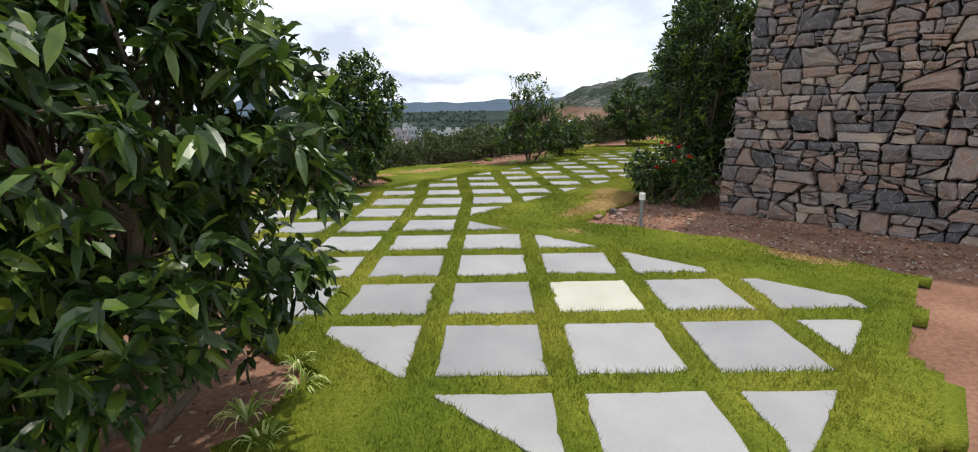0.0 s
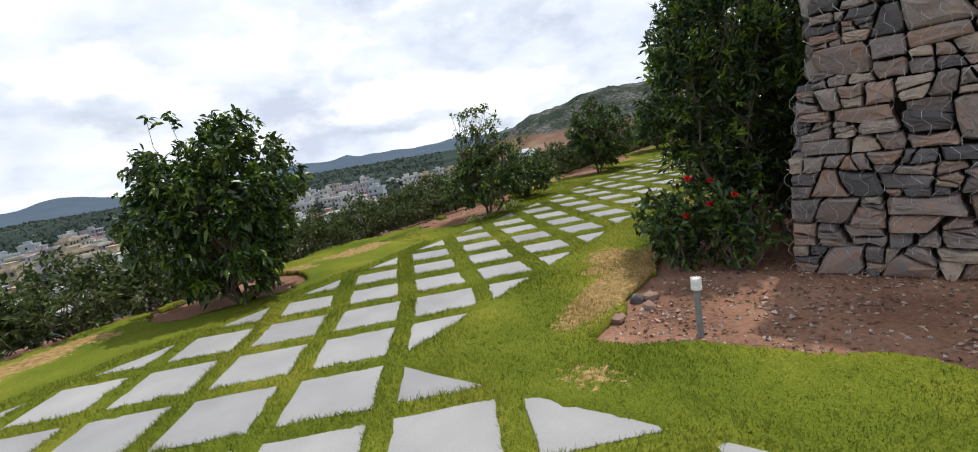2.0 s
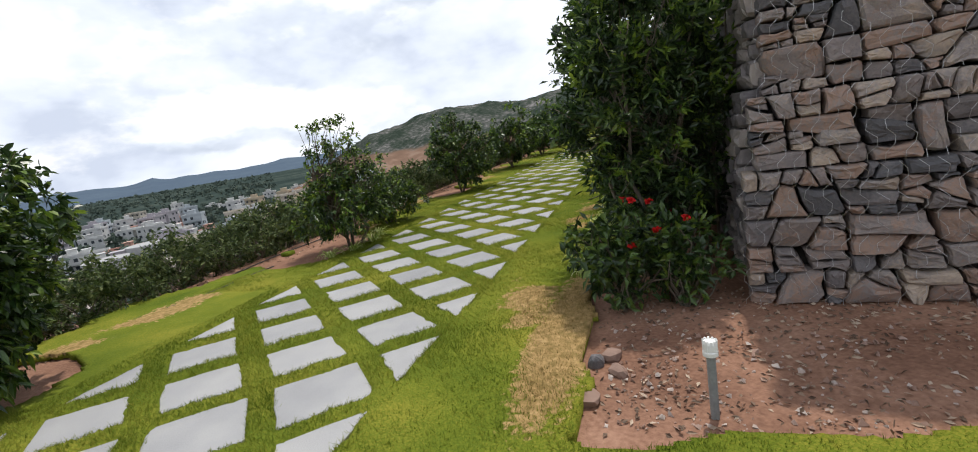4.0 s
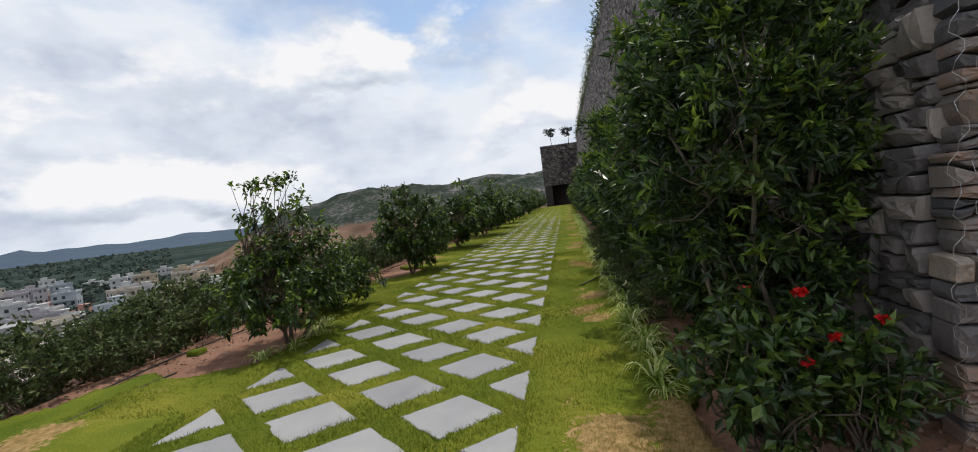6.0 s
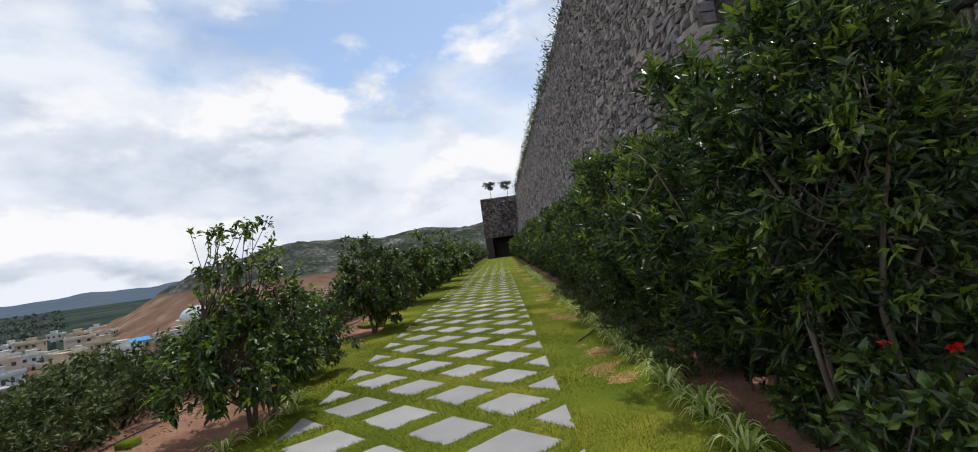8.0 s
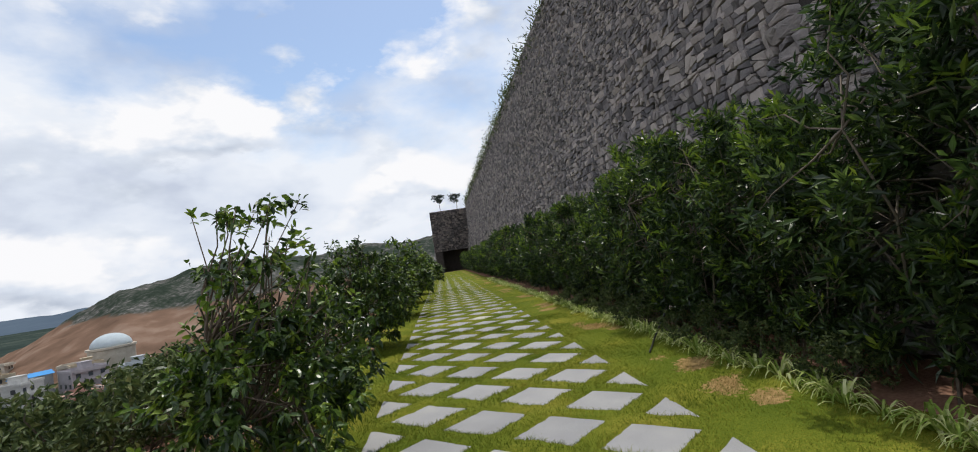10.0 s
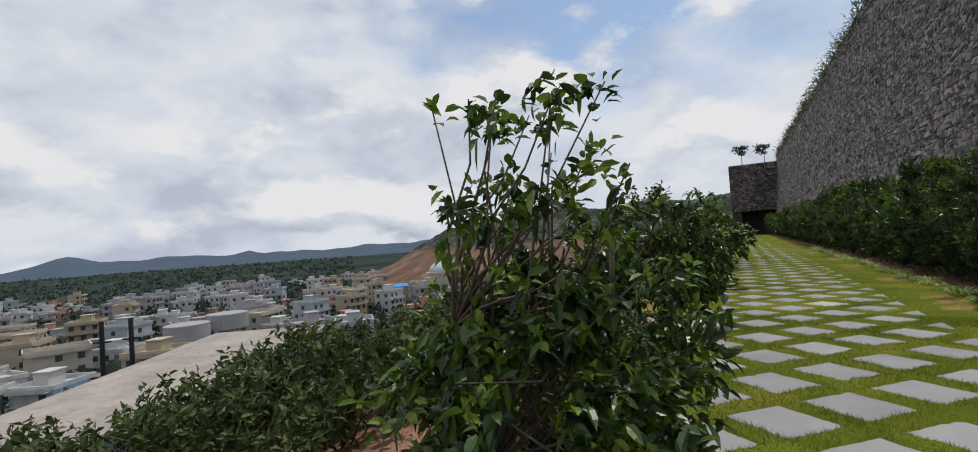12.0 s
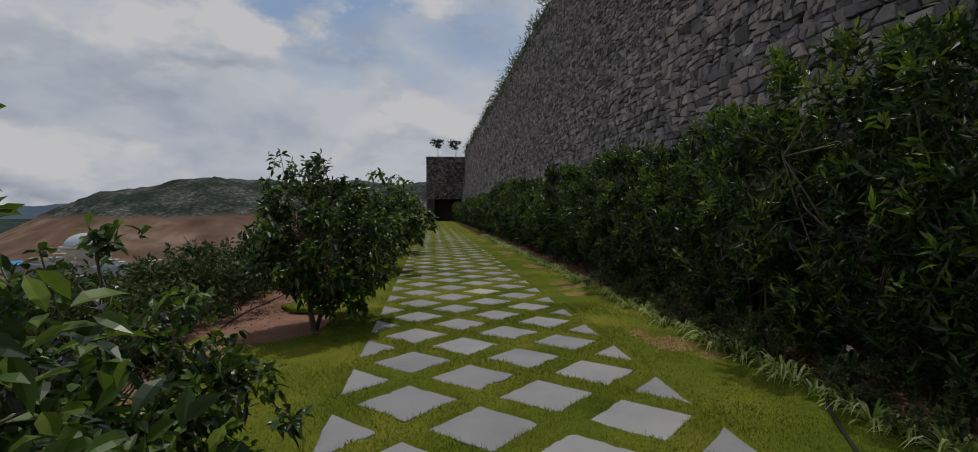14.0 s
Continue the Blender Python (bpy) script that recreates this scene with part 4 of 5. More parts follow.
while s < 77.5:
    tall = 1.03 + rh.uniform(-0.2, 0.2) + (0.16 if s < 8.6 else 0.1 if s < 13 else 0.0)
    if s > 25 and q % 3 == 2:
        s += 0.25
    whole = HEDGE[q % 4] if s < 19 else HEDGE_FAR[q % 3]
    ob = plant("hedge_shrub", plan(s, -0.20 + rh.uniform(-0.1, 0.1), -0.05), whole, "tall dark green hedge shrub with narrow leaves", "hedge shrub", "hedge along the wall", turn=rh.uniform(0, 360), size=tall)
    s += rh.uniform(0.68, 0.92) if s < 30 else 1.0
    q += 1


def shrub_meshes(seed, height, radius, count, leaf):
    rng = np.random.default_rng(seed)
    tips, aim = dome_points(rng, count, (0, 0, height * 0.5), (radius, radius, height * 0.55), 0.4, 9, 0.4)
    tips = clumped(rng, tips, max(10, count // 14), 0.4)
    lines = [limb(rng, (0, 0, -0.1), Vector(tips[c]), 0.012, 0.003, 0.2, 4) for c in range(0, count, max(1, count // 22))]
    return mesh_from("branching", *tubes(lines, 4), M_PALEBARK, True), mesh_np("foliage", *whorls(rng, tips, aim + [0, 0, 0.4], 8, leaf, leaf * 0.45, 0.75, 0.3), M_SHRUB)


SHRUBS = [shrub_meshes(300 + q, 0.95, 0.8, 360, 0.08) for q in range(4)]
SHRUBS_FAR = [shrub_meshes(310 + q, 0.95, 0.85, 90, 0.14) for q in range(3)]
for rank, (d0, gap, s0, s1) in enumerate(((-7.55, 0.85, -9, 60), (-8.7, 1.05, -9, 40))):
    s = s0
    q = rank
    while s < s1:
        d = d0 + rh.uniform(-0.2, 0.2)
        wood, fol = SHRUBS[q % 4] if 0 < s < 17 and rank == 0 or 3 < s < 13 else SHRUBS_FAR[q % 3]
        plant("boundary_shrub", plan(s, d, float(ground_height(np.array(s), np.array(d)))), [("branching", wood), ("crown", fol)], "low sprawling green shrub on the terrace edge", "shrub", "shrubs along the terrace edge", turn=rh.uniform(0, 360), size=rh.uniform(0.85, 1.25) * (0.88 if 3.5 < s < 7.5 else 1.0))
        s += gap * rh.uniform(0.8, 1.2) * (1 if s < 25 else 1.5)
        q += 1

# hibiscus with red flowers at the corner
def hibiscus_meshes(seed, height, radius, count):
    rng = np.random.default_rng(seed)
    tips, aim = dome_points(rng, count, (0, 0, height * 0.52), (radius, radius, height * 0.5), 0.4, 8, 0.4)
    lines = [limb(rng, (0, 0, -0.05), Vector(tips[c]), 0.012, 0.003, 0.15, 4) for c in range(0, count, max(1, count // 30))]
    return mesh_from("branching", *tubes(lines, 4), M_PALEBARK, True), mesh_np("foliage", *whorls(rng, tips, aim + [0, 0, 0.3], 8, 0.09, 0.042, 0.7, 0.3), M_LEAF), tips, aim


def flower_mesh(seed, r=0.04, material=None):
    rng = np.random.default_rng(seed)
    n = 16
    v, f = leaves(rng, np.zeros((n, 3)), rng.normal(size=(n, 3)) + [0, 0, 0.4], r, r * 0.75, 0.2)
    return mesh_np("flower", v, f, material or M_FLOWER)


FLOWER = flower_mesh(5)
for seed, (x, y), h, r, cnt, blooms in ((401, (2.38, 3.62), 0.85, 0.42, 190, 4), (402, (2.72, 3.30), 0.7, 0.36, 140, 2), (403, (3.25, 4.35), 0.6, 0.32, 110, 2)):
    wood, fol, tips, aim = hibiscus_meshes(seed, h, r, cnt)
    ob = plant("hibiscus_bush", (x, y, -0.05), [("branching", wood), ("crown", fol)], "low hibiscus bush with bright red flowers by the wall", "flowering bush", "hibiscus bushes")
    order = np.argsort(-(tips[:, 2] + 0.6 * (-tips[:, 0] * 0.3 - tips[:, 1])))
    for c in range(blooms):
        t = tips[order[(c * 13) % 40]] * 1.04
        fl = child("flower", FLOWER, ob, "red hibiscus flower")
        fl.matrix_basis = Matrix.Translation(Vector(t)) @ Matrix.Rotation(c * 1.3, 4, "Z")


for q, (s, d, k) in enumerate(((8.2, -0.72, 0.5), (9.1, -0.68, 0.6), (9.9, -0.75, 0.45), (10.9, -0.7, 0.62), (11.6, -0.74, 0.5), (12.6, -0.7, 0.6), (13.9, -0.72, 0.55), (15.2, -0.7, 0.6), (7.2, -0.7, 0.5))):
    wood, fol = SHRUBS[q % 4]
    low = plant("small_shrub", plan(s, d, -0.05), [("branching", wood), ("crown", fol)], "small grey-green shrub at the foot of the hedge", "shrub", "small shrubs before the hedge", turn=rh.uniform(0, 360), size=k)
    if q in (2, 4):
        child("flower", flower_mesh(40 + q, 0.07, M_PINK), low, "pale pink flower").matrix_basis = Matrix.Translation((-0.3, 0.1, 0.95))

# striped spider plants edging the hedge and the beds
def spider_mesh(seed):
    rng = np.random.default_rng(seed)
    vs, fs = [], []
    for c in range(34):
        a = rng.uniform(0, 2 * math.pi)
        ln, rise, w = rng.uniform(0.16, 0.3), rng.uniform(0.10, 0.24), rng.uniform(0.009, 0.016)
        o = len(vs)
        for q in range(6):
            u = q / 5
            out = ln * u
            z = rise * math.sin(u * 2.2) * 1.1 - 0.08 * u * u
            ww = w * (1 - u) ** 0.6 + 0.001
            cx, cy = math.cos(a), math.sin(a)
            vs += [(cx * out - cy * ww, cy * out + cx * ww, z + 0.004), (cx * out, cy * out, z), (cx * out + cy * ww, cy * out - cx * ww, z + 0.004)]
        for q in range(5):
            b = o + q * 3
            fs += [(b, b + 1, b + 4, b + 3), (b + 1, b + 2, b + 5, b + 4)]
    return mesh_from("leaf_tuft", vs, fs, M_SPIDER)


SPIDER = [spider_mesh(500 + q) for q in range(4)]
spots = []
s = 5.0
while s < 34:
    spots.append(plan(s, -1.01 + rh.uniform(-0.08, 0.08), -0.05))
    s += rh.uniform(0.14, 0.32) * (1 if s < 16 else 1.7)
spots += [Vector((-0.98, -1.18, -0.05)), Vector((-1.15, -1.42, -0.05)), Vector((-0.98, -1.62, -0.05)), Vector((-1.3, -1.85, -0.05)), Vector((-1.1, -0.95, -0.05))]
spots += [plan(7.15 + a, -5.1 + b, -0.05) for a, b in ((-0.3, 0.1), (0.2, 0.15), (0.65, 0.0), (-0.65, -0.1))]
for q, p in enumerate(spots):
    plant("spider_plant", p, [("leaf_tuft", SPIDER[q % 4])], "yellow-green striped spider plant at the lawn edge", "plant", "spider plants", turn=rh.uniform(0, 360), size=rh.uniform(0.45, 0.6) if p[1] < 0 else rh.uniform(0.7, 1.1))

# ---- garden lamp, hose, loose stones ----
lamp = thing("garden_lamp", 1.752, 2.165, -0.06, "slim grey bollard lamp with a white slotted cap", "garden lamp")
child("post", mesh_from("post", *lathe([(0.024, -0.03), (0.024, 0.0), (0.021, 0.005), (0.021, 0.335), (0.026, 0.34), (0.026, 0.352)], 16), M_POST, False), lamp, "grey metal post")
cap = child("cap", mesh_from("cap", *lathe([(0.036, 0.352), (0.036, 0.372), (0.033, 0.376), (0.033, 0.415), (0.028, 0.425), (0.012, 0.428)], 20), M_WHITE, False), lamp, "white plastic cap")
sv, sf = [], []
for c in range(10):
    a = 2 * math.pi * c / 10
    b = boxes([(-0.004, 0.024, 0.380, 0.004, 0.0345, 0.432)])
    n0 = len(sv)
    sv += [Matrix.Rotation(a, 4, "Z") @ Vector(v) for v in b[0]]
    sf += [tuple(n0 + q for q in f) for f in b[1]]
child("grille", mesh_from("grille", sv, sf, M_WHITE), cap)


def hose(points, radius, label):
    ob = new("garden_hose", mesh_from("garden_hose", *tubes([[(p, radius) for p in points]], 8), M_HOSE, True))
    return tagged(ob, label, "hose")


hose([plan(9.15, -1.52, 0.03), plan(9.45, -1.35, 0.03), plan(9.75, -1.18, 0.05), plan(9.95, -1.02, 0.12), plan(10.0, -0.9, 0.25), plan(10.02, -0.8, 0.4)], 0.012, "short black hose end on the lawn by the hedge")
hose([plan(-6 + 0.5 * q, -6.75 + 0.06 * math.sin(q * 0.9), -0.03) for q in range(70)], 0.010, "thin black irrigation hose along the terrace edge")
hose([plan(4.2 + 0.25 * q, -6.35 + 0.1 * math.sin(q * 0.6) + 0.05 * q, 0.012) for q in range(9)], 0.010, "thin black irrigation hose along the terrace edge")


def boulder(seed, size, material):
    rng = np.random.default_rng(seed)
    bm = bmesh.new()
    bmesh.ops.create_icosphere(bm, subdivisions=2, radius=1.0)
    cuts = rng.normal(size=(9, 3))
    cuts /= np.linalg.norm(cuts, axis=1, keepdims=True)
    for v in bm.verts:
        for c in cuts:
            over = float(np.dot(v.co, c)) - 0.72
            if over > 0:
                v.co -= Vector(c) * over
        v.co += Vector(rng.normal(size=3)) * 0.02
        v.co = Vector((v.co.x * size[0], v.co.y * size[1], v.co.z * size[2]))
    me = bpy.data.meshes.new("boulder")
    bm.to_mesh(me)
    bm.free()
    me.materials.append(material)
    return me


M_REDSTONE = paint("reddish_stone", (0.25, 0.165, 0.13), 0.3)
for seed, (x, y), sz, m in ((1, (1.62, 2.98), (0.075, 0.06, 0.07), M_STONE), (2, (1.66, 2.80), (0.075, 0.06, 0.05), M_REDSTONE), (3, (1.33, 2.68), (0.11, 0.09, 0.055), M_REDSTONE), (4, (1.75, 2.98), (0.08, 0.06, 0.06), M_REDSTONE)):
    tagged(new("stone", boulder(seed, sz, m)), "loose broken stone on the red soil", "stone", "loose stones").matrix_basis = pose(x, y, -0.03, 0, 0, seed * 40)

# pebbles and dry litter on the soil
rl = np.random.default_rng(61)
n = 2600
ls_, ld_ = rl.uniform(2.6, 4.6, n), rl.uniform(-0.8, 4.0, n)
ls_, ld_ = np.concatenate([ls_, rl.uniform(-2.6, -1.45, 260), rl.uniform(2, 16, 1400)]), np.concatenate([ld_, rl.uniform(-1.4, 0.1, 260), rl.uniform(-7.1, -6.2, 1400)])
ok = ~in_lawn(ls_, ld_)
ls_, ld_ = ls_[ok], ld_[ok]
at = np.stack([ls_ * E2[0] + ld_ * N2[0], ls_ * E2[1] + ld_ * N2[1], np.full(len(ls_), -0.042)], 1)
way = rl.normal(size=(len(at), 3)) * [1, 1, 0.25]
lit = leaves(rl, at, way, 0.045, 0.02, 0.1)
tagged(new("leaf_litter", mesh_np("leaf_litter", *lit, M_DRYLEAF)), "scattered dry leaves and chips on red soil", "leaf litter", kind="stuff")


def gravel_mesh(seed, count):
    """Small broken chips strewn over the bare soil before the gabion."""
    rng = np.random.default_rng(seed)
    s, d = rng.uniform(2.65, 4.5, count), rng.uniform(-0.7, 4.0, count)
    ok = ~in_lawn(s, d) & (rng.random(count) < 0.35 + 0.65 * np.exp(-((s - 2.9) / 0.5) ** 2))
    s, d = s[ok], d[ok]
    size = 0.006 + 0.016 * rng.random(len(s)) ** 3
    mid = np.stack([s * E2[0] + d * N2[0], s * E2[1] + d * N2[1], -0.048 + size * 0.3], 1)
    corner = np.array([[1, 0, 0], [0, 1, 0], [-1, 0, 0], [0, -1, 0], [0, 0, 0.7], [0, 0, -0.7]])
    v = mid[:, None] + (corner[None] + rng.normal(size=(len(s), 6, 3)) * 0.28) * size[:, None, None]
    f = np.array([[0, 1, 4], [1, 2, 4], [2, 3, 4], [3, 0, 4], [1, 0, 5], [2, 1, 5], [3, 2, 5], [0, 3, 5]])
    return v.reshape(-1, 3), (f[None] + 6 * np.arange(len(s))[:, None, None]).reshape(-1, 3)


M_CHIP = mat("broken_stone_chip", [(0.1, (0.16, 0.09, 0.065)), (0.5, (0.28, 0.18, 0.14)), (0.9, (0.42, 0.36, 0.32))], 9, 0.9, 0.0, 40, islands=0.9)
tagged(new("gravel", mesh_np("gravel", *gravel_mesh(62, 3200), M_CHIP)), "small broken stone chips on red soil", "gravel", kind="stuff")


# ---- town on the plain ----
def town_house(seed, w, dp, storeys, material, rooms=True):
    rng = np.random.default_rng(seed)
    ob = thing("town_house", 0, 0, 0, "flat-roofed concrete town house with dark windows", "house", "houses of the town")
    h = storeys * 3.1
    bx = [(-w / 2, -dp / 2, -6, w / 2, dp / 2, h)]
    child("wall", mesh_from("wall", *boxes(bx), material), ob)
    pb = [(-w / 2 - 0.2, -dp / 2 - 0.2, h + 0.004, w / 2 + 0.2, -dp / 2 + 0.1, h + 0.9), (-w / 2 - 0.2, dp / 2 - 0.1, h + 0.004, w / 2 + 0.2, dp / 2 + 0.2, h + 0.9), (-w / 2 - 0.2, -dp / 2 + 0.1, h + 0.004, -w / 2 + 0.1, dp / 2 - 0.1, h + 0.9), (w / 2 - 0.1, -dp / 2 + 0.1, h + 0.004, w / 2 + 0.2, dp / 2 - 0.1, h + 0.9)]
    child("parapet", mesh_from("parapet", *boxes(pb), material), ob)
    if rng.random() < 0.7:
        cx, cy = rng.uniform(-w / 5, w / 5), rng.uniform(-dp / 5, dp / 5)
        child("stair_head", mesh_from("stair_head", *boxes([(cx - 1.5, cy - 1.8, h + 0.004, cx + 1.5, cy + 1.8, h + 2.6), (cx - 1.8, cy - 2.1, h + 2.604, cx + 1.8, cy + 2.1, h + 2.8)]), material), ob)
    win = mesh_from("window", *boxes([(-0.65, -0.08, 0, 0.65, 0.05, 1.4)]), M_PANE)
    for f in range(storeys):
        for face in range(4):
            span = w if face % 2 == 0 else dp
            cnt = max(2, int(span / 3.0))
            for c in range(cnt):
                if rng.random() < 0.2:
                    continue
                x = -span / 2 + span * (c + 0.5) / cnt
                o = child("window", win, ob)
                dist = dp / 2 if face % 2 == 0 else w / 2
                o.matrix_basis = Matrix.Rotation(face * math.pi / 2, 4, "Z") @ Matrix.Translation((x, -dist, f * 3.1 + 1.0))
        if rng.random() < 0.6:
            child("balcony", mesh_from("balcony", *boxes([(-w / 2 + 0.4, -dp / 2 - 1.2, f * 3.1 + 2.85, w / 2 - 0.4, -dp / 2 - 0.004, f * 3.1 + 3.0), (-w / 2 + 0.4, -dp / 2 - 1.2, f * 3.1 + 3.0, w / 2 - 0.4, -dp / 2 - 1.1, f * 3.1 + 3.8)]), material), ob)
    return ob


PLAIN = -26.0
protos = []
rb = np.random.default_rng(71)
for q in range(10):
    protos.append(town_house(700 + q, rb.uniform(8, 14), rb.uniform(7, 11), int(rb.integers(1, 4)), HOUSE_PAINTS[(0, 1, 0, 3, 4, 0, 2, 5, 0, 6)[q]]))
placed = []
small = sorted(range(10), key=lambda q: len(protos[q].children))[:4]


def settle(ob, bearing, dist, turn, first):
    b = radians(bearing)
    m = pose(dist * math.sin(b), dist * math.cos(b), PLAIN, 0, 0, turn)
    if first:
        ob.matrix_basis = m
    else:
        copy_thing(ob, m)


for q, ob in enumerate(protos):
    settle(ob, -30 + 4.1 * q, 150 + 9 * q, rb.uniform(0, 90), True)
    placed.append((-30 + 4.1 * q, 150 + 9 * q))
tries = 0
while len(placed) < 205 and tries < 9000:
    tries += 1
    dist = 130 + 380 * rb.random() ** 1.3
    bearing = rb.uniform(-46, 14)
    if bearing > 2 and (dist > 260 or dist < 190):
        continue
    x, y = dist * math.sin(radians(bearing)), dist * math.cos(radians(bearing))
    if any(math.hypot(x - b * math.sin(radians(a)), y - b * math.cos(radians(a))) < 10.0 for a, b in placed):
        continue
    placed.append((bearing, dist))
    settle(protos[small[int(rb.integers(0, len(small)))] if len(placed) > 130 else int(rb.integers(0, 10))], bearing, dist, rb.uniform(-30, 30) + (0 if rb.random() < 0.5 else 90), False)


def bearing_place(bearing, dist, z):
    return (dist * math.sin(radians(bearing)), dist * math.cos(radians(bearing)), z)


# the large flat roof below the terrace, a blue shed, the domed hall
hall = thing("flat_roofed_hall", -17.0, 62.0, -13.5, "wide pale concrete flat roof below the terrace", "building", turn=80)
child("wall", mesh_from("wall", *boxes([(-22, -7, -12, 22, 7, 4.0)]), HOUSE_PAINTS[3]), hall)
child("roof", mesh_from("roof", *boxes([(-23, -8, 4.004, 23, 8, 4.5)]), M_ROOF), hall, "stained pale concrete roof")
yard = thing("walled_yard", *bearing_place(-1, 120, -24.0), "low grey concrete walled tank yard", "building", turn=10)
child("wall", mesh_from("wall", *boxes([(-13, -6, -6, 13, -5.5, 5), (-13, 5.5, -6, 13, 6, 5), (-13, -5.5, -6, -12.5, 5.5, 5), (12.5, -5.5, -6, 13, 5.5, 5), (-0.2, -5.5, -6, 0.2, 5.5, 4.8)]), HOUSE_PAINTS[3]), yard)
child("slab", mesh_from("slab", *boxes([(-12.5, -5.5, 3.4, 12.5, 5.5, 3.6)]), M_ROOF), yard)
shed = thing("blue_roofed_shed", *bearing_place(-24, 128, -26.0), "shed with a bright blue sheet roof", "shed", turn=20)
child("wall", mesh_from("wall", *boxes([(-5, -3, -4, 5, 3, 4)]), HOUSE_PAINTS[3]), shed)
child("roof", mesh_from("roof", [(-5.5, -3.6, 4.0), (5.5, -3.6, 4.0), (5.5, 3.6, 4.0), (-5.5, 3.6, 4.0), (-5.5, 0, 5.2), (5.5, 0, 5.2)], [(0, 1, 5, 4), (2, 3, 4, 5), (0, 4, 3), (1, 2, 5), (3, 2, 1, 0)], M_BLUEROOF), shed)
shed2 = copy_thing(shed, pose(*bearing_place(3.6, 236, -20.0), 0, 0, 10))
domed = thing("domed_hall", *bearing_place(9.0, 262, -22.0), "pale hall with a large grey dome", "domed building")
child("wall", mesh_from("wall", *lathe([(8.0, -6), (8.0, 9.0), (8.6, 9.2), (8.6, 10.0)], 24), HOUSE_PAINTS[1]), domed)
child("dome", mesh_from("dome", *lathe([(7.2 * math.cos(a), 10.0 + 5.2 * math.sin(a)) for a in np.linspace(0, 1.5, 9)], 24), paint("grey_dome_paint", (0.40, 0.46, 0.50)), True), domed, "grey-blue dome")
tank = thing("water_tank", *bearing_place(-13.2, 165, -25.0), "round concrete water tank on columns", "water tank", "water tanks")
child("bowl", mesh_from("bowl", *lathe([(5.0, 7.0), (5.4, 7.4), (5.4, 11.5), (5.1, 11.6)], 24), HOUSE_PAINTS[3]), tank)
col_me = mesh_from("column", *boxes([(-0.3, -0.3, -5, 0.3, 0.3, 7.0)]), HOUSE_PAINTS[3])
for c in range(8):
    o = child("column", col_me, tank)
    o.matrix_basis = Matrix.Translation((4.4 * math.cos(c * math.pi / 4), 4.4 * math.sin(c * math.pi / 4), 0))
copy_thing(tank, pose(*bearing_place(-16.6, 158, -26.0)))
for b in (-21.9, -19.9):
    pole = thing("utility_pole", *bearing_place(b, 78, -23.0), "tall dark utility pole", "pole", "utility poles")
    child("post", mesh_from("post", *lathe([(0.32, -4), (0.26, 18.5)], 8), M_HOSE), pole)
    child("crossbar", mesh_from("crossbar", *boxes([(-1.2, -0.08, 12.0, 1.2, 0.08, 12.25), (-0.9, -0.08, 16.0, 0.9, 0.08, 16.2)]), M_HOSE), pole)

# woods of the plain
rwd = np.random.default_rng(81)
tv = []
count = 5200
dist = 120 + 2600 * rwd.random(count) ** 1.8
bear = np.radians(rwd.uniform(-75, 45, count))
size = rwd.uniform(1.5, 3.2, count) * (1 + dist / 3500)
cx, cy = dist * np.sin(bear), dist * np.cos(bear)
hill_ok = ~((np.degrees(bear) > -1) & (dist > 245))
cx, cy, size = cx[hill_ok], cy[hill_ok], size[hill_ok]
per = 26
ctr = np.repeat(np.stack([cx, cy, PLAIN + size * 0.9], 1), per, 0)
sz = np.repeat(size, per)[:, None]
u = rwd.normal(size=(len(ctr), 3))
u /= np.linalg.norm(u, axis=1, keepdims=True)
c0 = ctr + u * sz * [1.25, 1.25, 0.85] * rwd.uniform(0.5, 1.0, (len(ctr), 1))
tri = c0[:, None] + rwd.normal(size=(len(c0), 3, 3)) * sz[:, None] * 0.38
tagged(new("woodland", mesh_np("woodland", tri.reshape(-1, 3), np.arange(len(tri) * 3).reshape(-1, 3), M_WOOD)), "dark green trees scattered over the plain, greyed for haze", "trees", kind="stuff")
# scrub on the slope below the terrace and on the hill
count = 900
sb, sd_ = rwd.uniform(-20, 110, count), rwd.uniform(-60, -26, count)
szb = rwd.uniform(0.5, 1.3, count)
ctr = np.stack([sb * E2[0] + sd_ * N2[0], sb * E2[1] + sd_ * N2[1], ground_height(sb, sd_) + szb * 0.6], 1)
ctr, sz = np.repeat(ctr, 40, 0), np.repeat(szb, 40)[:, None]
u = rwd.normal(size=(len(ctr), 3))
u /= np.linalg.norm(u, axis=1, keepdims=True)
c0 = ctr + u * sz * rwd.uniform(0.5, 1.0, (len(ctr), 1))
tri = c0[:, None] + rwd.normal(size=(len(c0), 3, 3)) * sz[:, None] * 0.14
tagged(new("slope_scrub", mesh_np("slope_scrub", tri.reshape(-1, 3), np.arange(len(tri) * 3).reshape(-1, 3), M_WOOD)), "rough green scrub on the slope", "scrub", kind="stuff")

